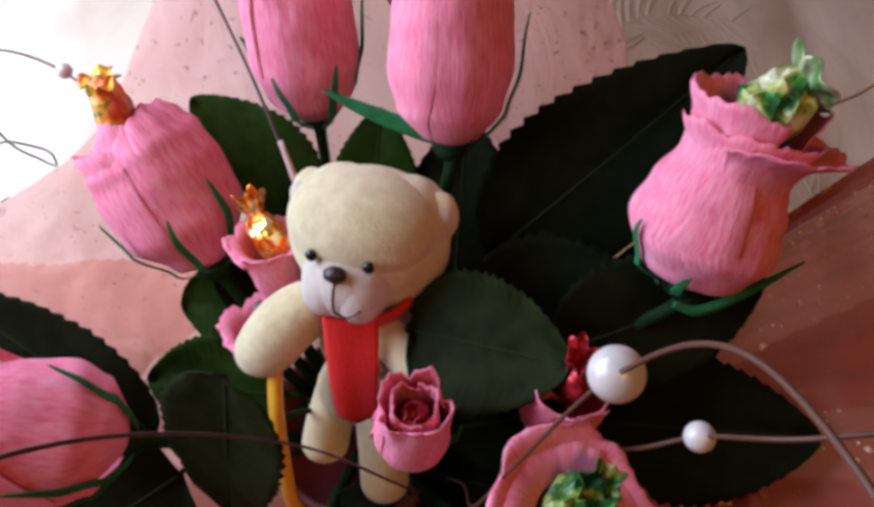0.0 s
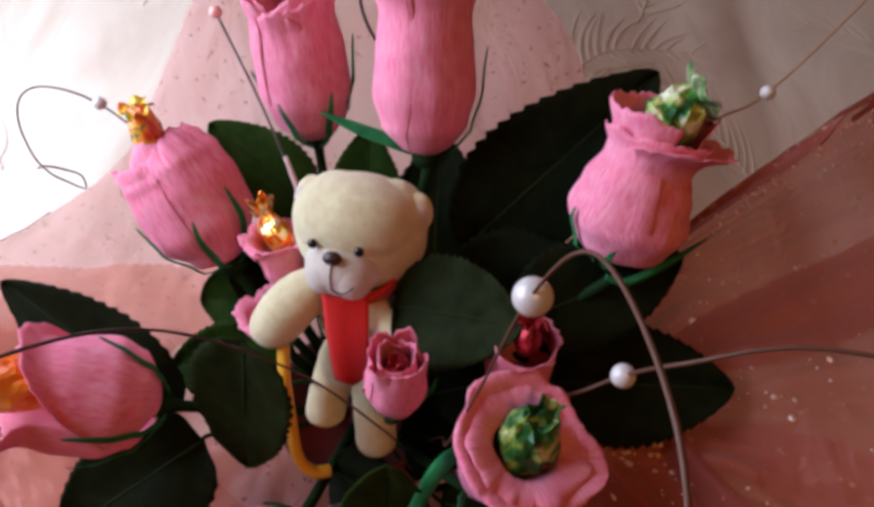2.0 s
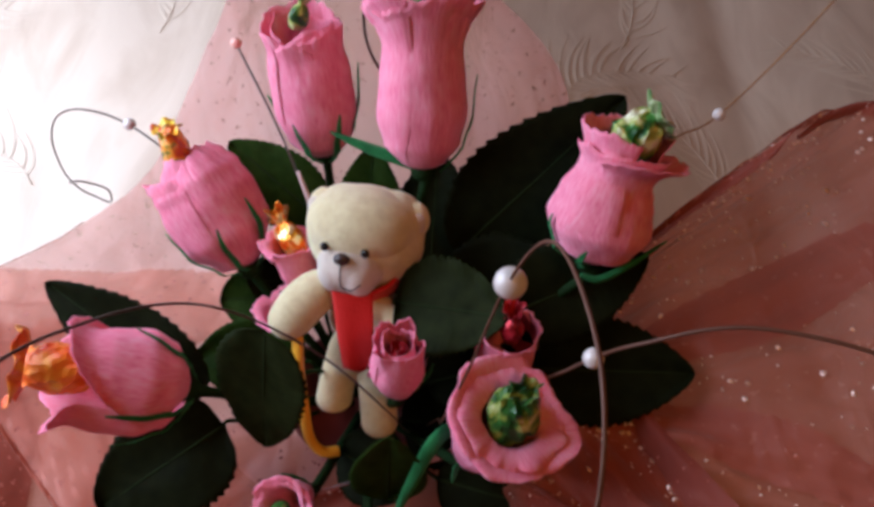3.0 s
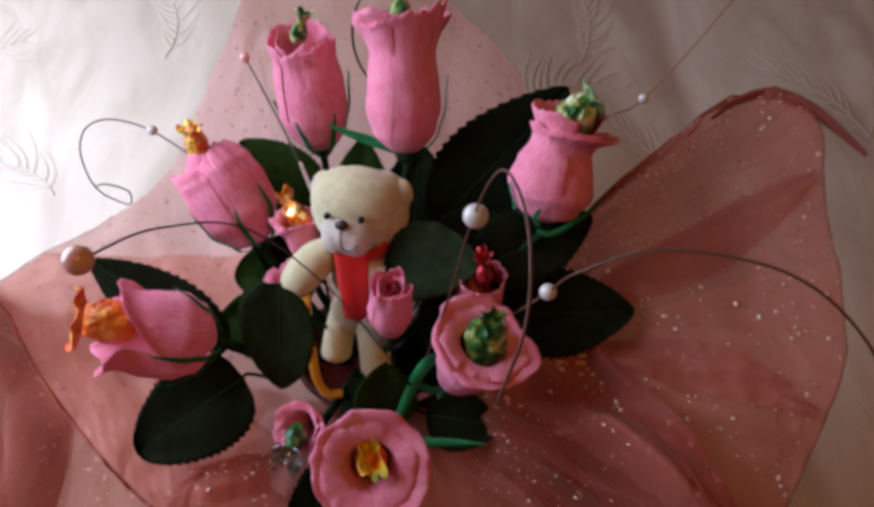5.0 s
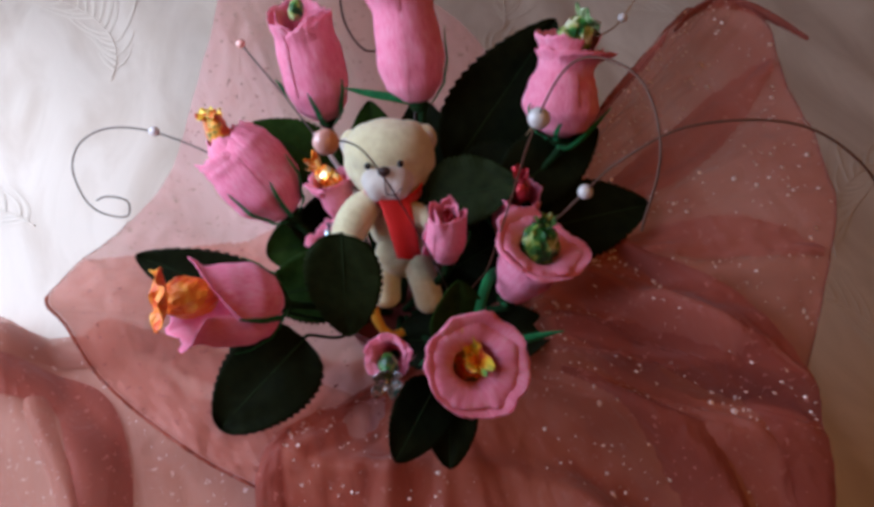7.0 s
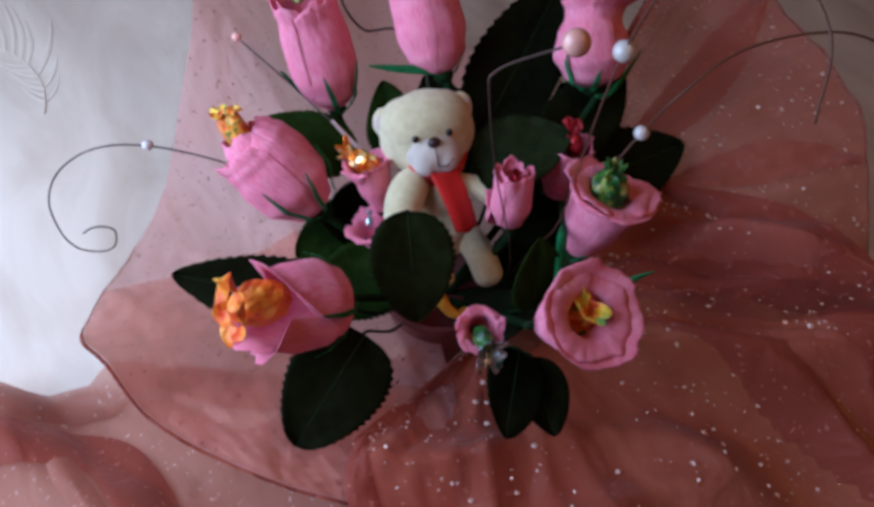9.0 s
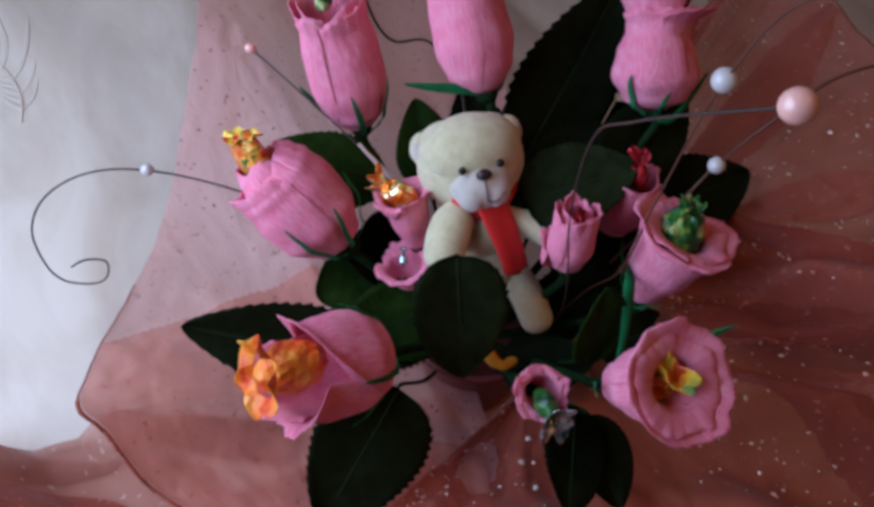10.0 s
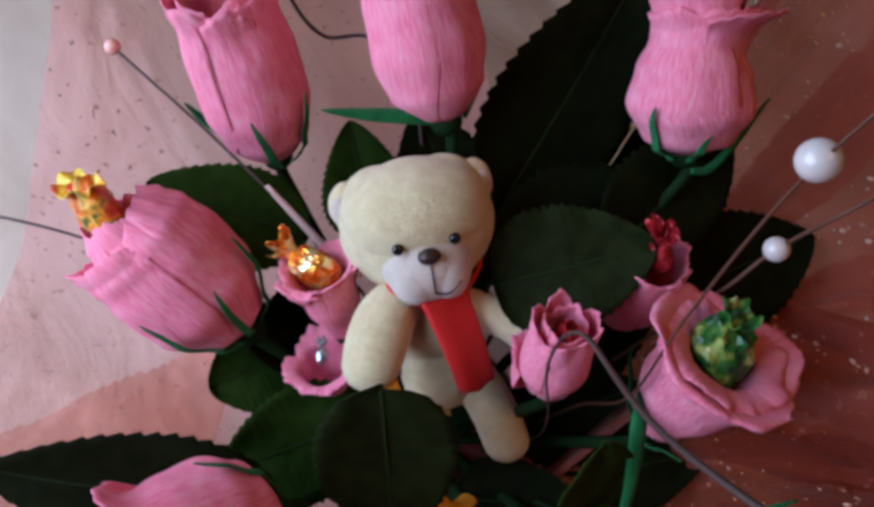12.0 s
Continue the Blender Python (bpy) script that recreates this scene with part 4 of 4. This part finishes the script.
beaded([(-0.03, 0.05, 0.10), (-0.070, 0.098, 0.125), (-0.111, 0.136, 0.141), (-0.150, 0.166, 0.148), (-0.182, 0.179, 0.149), (-0.210, 0.192, 0.130), (-0.227, 0.197, 0.102), (-0.230, 0.193, 0.073), (-0.226, 0.192, 0.054), (-0.217, 0.192, 0.043), (-0.206, 0.186, 0.044), (-0.198, 0.180, 0.054), (-0.194, 0.176, 0.071), (-0.199, 0.170, 0.085), (-0.207, 0.169, 0.089), (-0.214, 0.170, 0.086)], 0.0007, [((-0.149, 0.166, 0.148), 0.0040, PEARL)], "thin wire curled into a spiral with one pearl")
beaded([(0.06, 0.03, 0.12), (0.145, 0.060, 0.225), (0.182, 0.077, 0.238), (0.23, 0.11, 0.275), (0.27, 0.15, 0.30)], 0.0005, [((0.182, 0.077, 0.238), 0.0031, PEARL)], "thin pale gold wire rising outward with one pearl", WIRE_BRIGHT)
pin = beaded([(0.0, 0.05, 0.10), (-0.022, 0.084, 0.150), (-0.045, 0.132, 0.178), (-0.069, 0.175, 0.204)], 0.0007, [((-0.069, 0.175, 0.204), 0.0034, PEARL_PINK)], "short straight wire tipped with a pink pearl")
part("tape", tube([Vector(p) - Vector((0.0, 0.05, 0.10)) for p in ((-0.012, 0.068, 0.132), (-0.022, 0.084, 0.1505), (-0.033, 0.108, 0.166))], lambda t: 0.0026 - 0.0014 * t, 16, 8), WIRE_PALE, pin, "pale pinkish paper tape")
beaded([(0.03, -0.010, 0.066), (0.028, -0.028, 0.110), (0.020, -0.035, 0.157), (-0.001, -0.043, 0.233), (-0.023, -0.063, 0.306), (-0.041, -0.093, 0.346), (-0.044, -0.133, 0.383)], 0.00042, [((-0.044, -0.133, 0.383), 0.0041, PEARL_PINK)], "dark wire arching high over the bear with a pink pearl")
beaded([(0.02, 0.06, 0.10), (0.045, 0.115, 0.170), (0.037, 0.143, 0.193), (0.019, 0.159, 0.190), (0.009, 0.168, 0.206), (0.008, 0.176, 0.225), (0.015, 0.182, 0.242), (0.035, 0.180, 0.262), (0.060, 0.165, 0.255)], 0.0009, [], "thin bent wire behind the tall roses")


# ---- the toy bear and what it holds ----
HEAD = Vector((0.010, 0.052, 0.183))
FACE = Vector((-0.012, -0.034, 0.022)).normalized()
UP = Vector((0.02, 0.35, 0.93))
UP = (UP - FACE * UP.dot(FACE)).normalized()
SIDE = FACE.cross(UP) * -1
HM = Matrix((SIDE, -FACE, UP)).transposed().to_4x4()


def on_head(x, f, u):
    """A place on the head: sideways, towards the face, upward."""
    return HEAD + SIDE * x + FACE * f + UP * u


def limb(bm, pts, radius):
    tube(pts, lambda t: radius(t) * math.sqrt(max(0.004, 1 - (max(0, t - 0.72) / 0.28) ** 2)), 40, 20, bm=bm, index=0)


bm = bmesh.new()
blob(bm, on_head(0, 0, -0.0025), (0.0310, 0.028, 0.0265), HM, 0, 0.03, 40)
blob(bm, on_head(0, 0.008, 0.0065), (0.0285, 0.0225, 0.0205), HM, 0, 0.02, 32)
blob(bm, on_head(0.0, 0.0200, -0.0105), (0.0175, 0.0150, 0.0140), HM, 1, 0.03, 30)
blob(bm, on_head(-0.006, 0.0232, -0.0130), (0.0098, 0.0118, 0.0108), HM, 1, 0.03, 20)
blob(bm, on_head(0.006, 0.0232, -0.0130), (0.0098, 0.0118, 0.0108), HM, 1, 0.03, 20)
blob(bm, on_head(0, 0.0332, -0.0018), (0.0043, 0.0032, 0.0031), HM, 2, 0.05, 18)
for s in (-1, 1):
    blob(bm, on_head(s * 0.0105, 0.0295, 0.0015), (0.0022, 0.0016, 0.0023), HM, 3, 0, 14)
    blob(bm, on_head(s * 0.0130, -0.001, 0.0035), (0.0175, 0.0225, 0.0195), HM, 0, 0.02, 28)
    blob(bm, on_head(s * 0.0250, -0.003, 0.0095), (0.0078, 0.0066, 0.0098), HM, 0, 0.04, 20)
    blob(bm, on_head(s * 0.0278, 0.0018, 0.0098), (0.0042, 0.0030, 0.0058), HM, 1, 0.04, 16)
tube([on_head(0, 0.0338, -0.0040), on_head(0, 0.0351, -0.010), on_head(0, 0.0338, -0.0165)], 0.0004, 10, 5, bm=bm, index=2)
tube([on_head(0, 0.0338, -0.0165), on_head(0.005, 0.0340, -0.0175), on_head(0.010, 0.0339, -0.0135)], 0.0004, 10, 5, bm=bm, index=2)
# body, arms, legs
blob(bm, (0.004, 0.012, 0.127), (0.0185, 0.0165, 0.022), Matrix.Rotation(0.6, 4, "X"), 0, 0.04, 28)
blob(bm, (0.007, 0.028, 0.140), (0.0200, 0.0175, 0.030), Matrix.Rotation(0.45, 4, "X"), 0, 0.04, 32)
limb(bm, [(-0.004, 0.034, 0.162), (-0.018, 0.024, 0.167), (-0.029, 0.013, 0.162), (-0.033, 0.007, 0.154)], lambda t: 0.0095 + 0.0025 * math.sin(math.pi * min(1, t * 1.1)) )
limb(bm, [(0.012, 0.024, 0.158), (0.022, 0.012, 0.161), (0.030, 0.001, 0.160), (0.034, -0.008, 0.157)], lambda t: 0.0075 + 0.0010 * t)
limb(bm, [(-0.003, 0.014, 0.130), (-0.009, 0.002, 0.117), (-0.012, -0.006, 0.108), (-0.013, -0.012, 0.101)], lambda t: 0.0100)
limb(bm, [(0.010, 0.010, 0.134), (0.013, -0.010, 0.128), (0.014, -0.023, 0.118), (0.014, -0.031, 0.110)], lambda t: 0.0098)
bear = tagged(obj("toy_bear", bm, [FUR, MUZZLE, NOSE, EYE_M]), "cream plush toy bear sitting among the paper roses", "toy bear")

# scarf: a band round the neck and a flat hanging end
scarf = thing("scarf", Matrix(), "short red felt scarf round the toy bear's neck", "scarf")
NECK = Vector((0.007, 0.032, 0.172))
bm = sheet(40, 4, lambda u, v: NECK + Vector((0.0190 * math.cos(u * 2 * math.pi), 0.0130 * math.sin(u * 2 * math.pi) - (v - 0.5) * 0.003, 0.001 * math.sin(u * 2 * math.pi) + (v - 0.5) * 0.014)), True)
thick(part("neck_band", bm, SCARF, scarf), 0.0016)


def hanging(u, v):
    a = Vector((-0.006, 0.018, 0.181)).lerp(Vector((0.014, 0.018, 0.177)), u)
    b = Vector((-0.002, -0.009, 0.150)).lerp(Vector((0.013, -0.011, 0.149)), u)
    p = a.lerp(b, v)
    return p + Vector((0, -0.003 * math.sin(math.pi * v) - 0.0012 * math.sin(u * 5), 0.0012 * math.sin(u * 9) * v))


thick(part("scarf_end", sheet(12, 16, hanging), SCARF, scarf), 0.0015)
stick = tagged(obj("yellow_stick", tube([(-0.026, 0.006, 0.156), (-0.026, -0.006, 0.146), (-0.025, -0.020, 0.128), (-0.023, -0.032, 0.114), (-0.017, -0.037, 0.106), (-0.009, -0.036, 0.103)], 0.0050, 50, 14, 0.55), YELLOW), "yellow plastic hooked stick held by the toy bear", "stick")
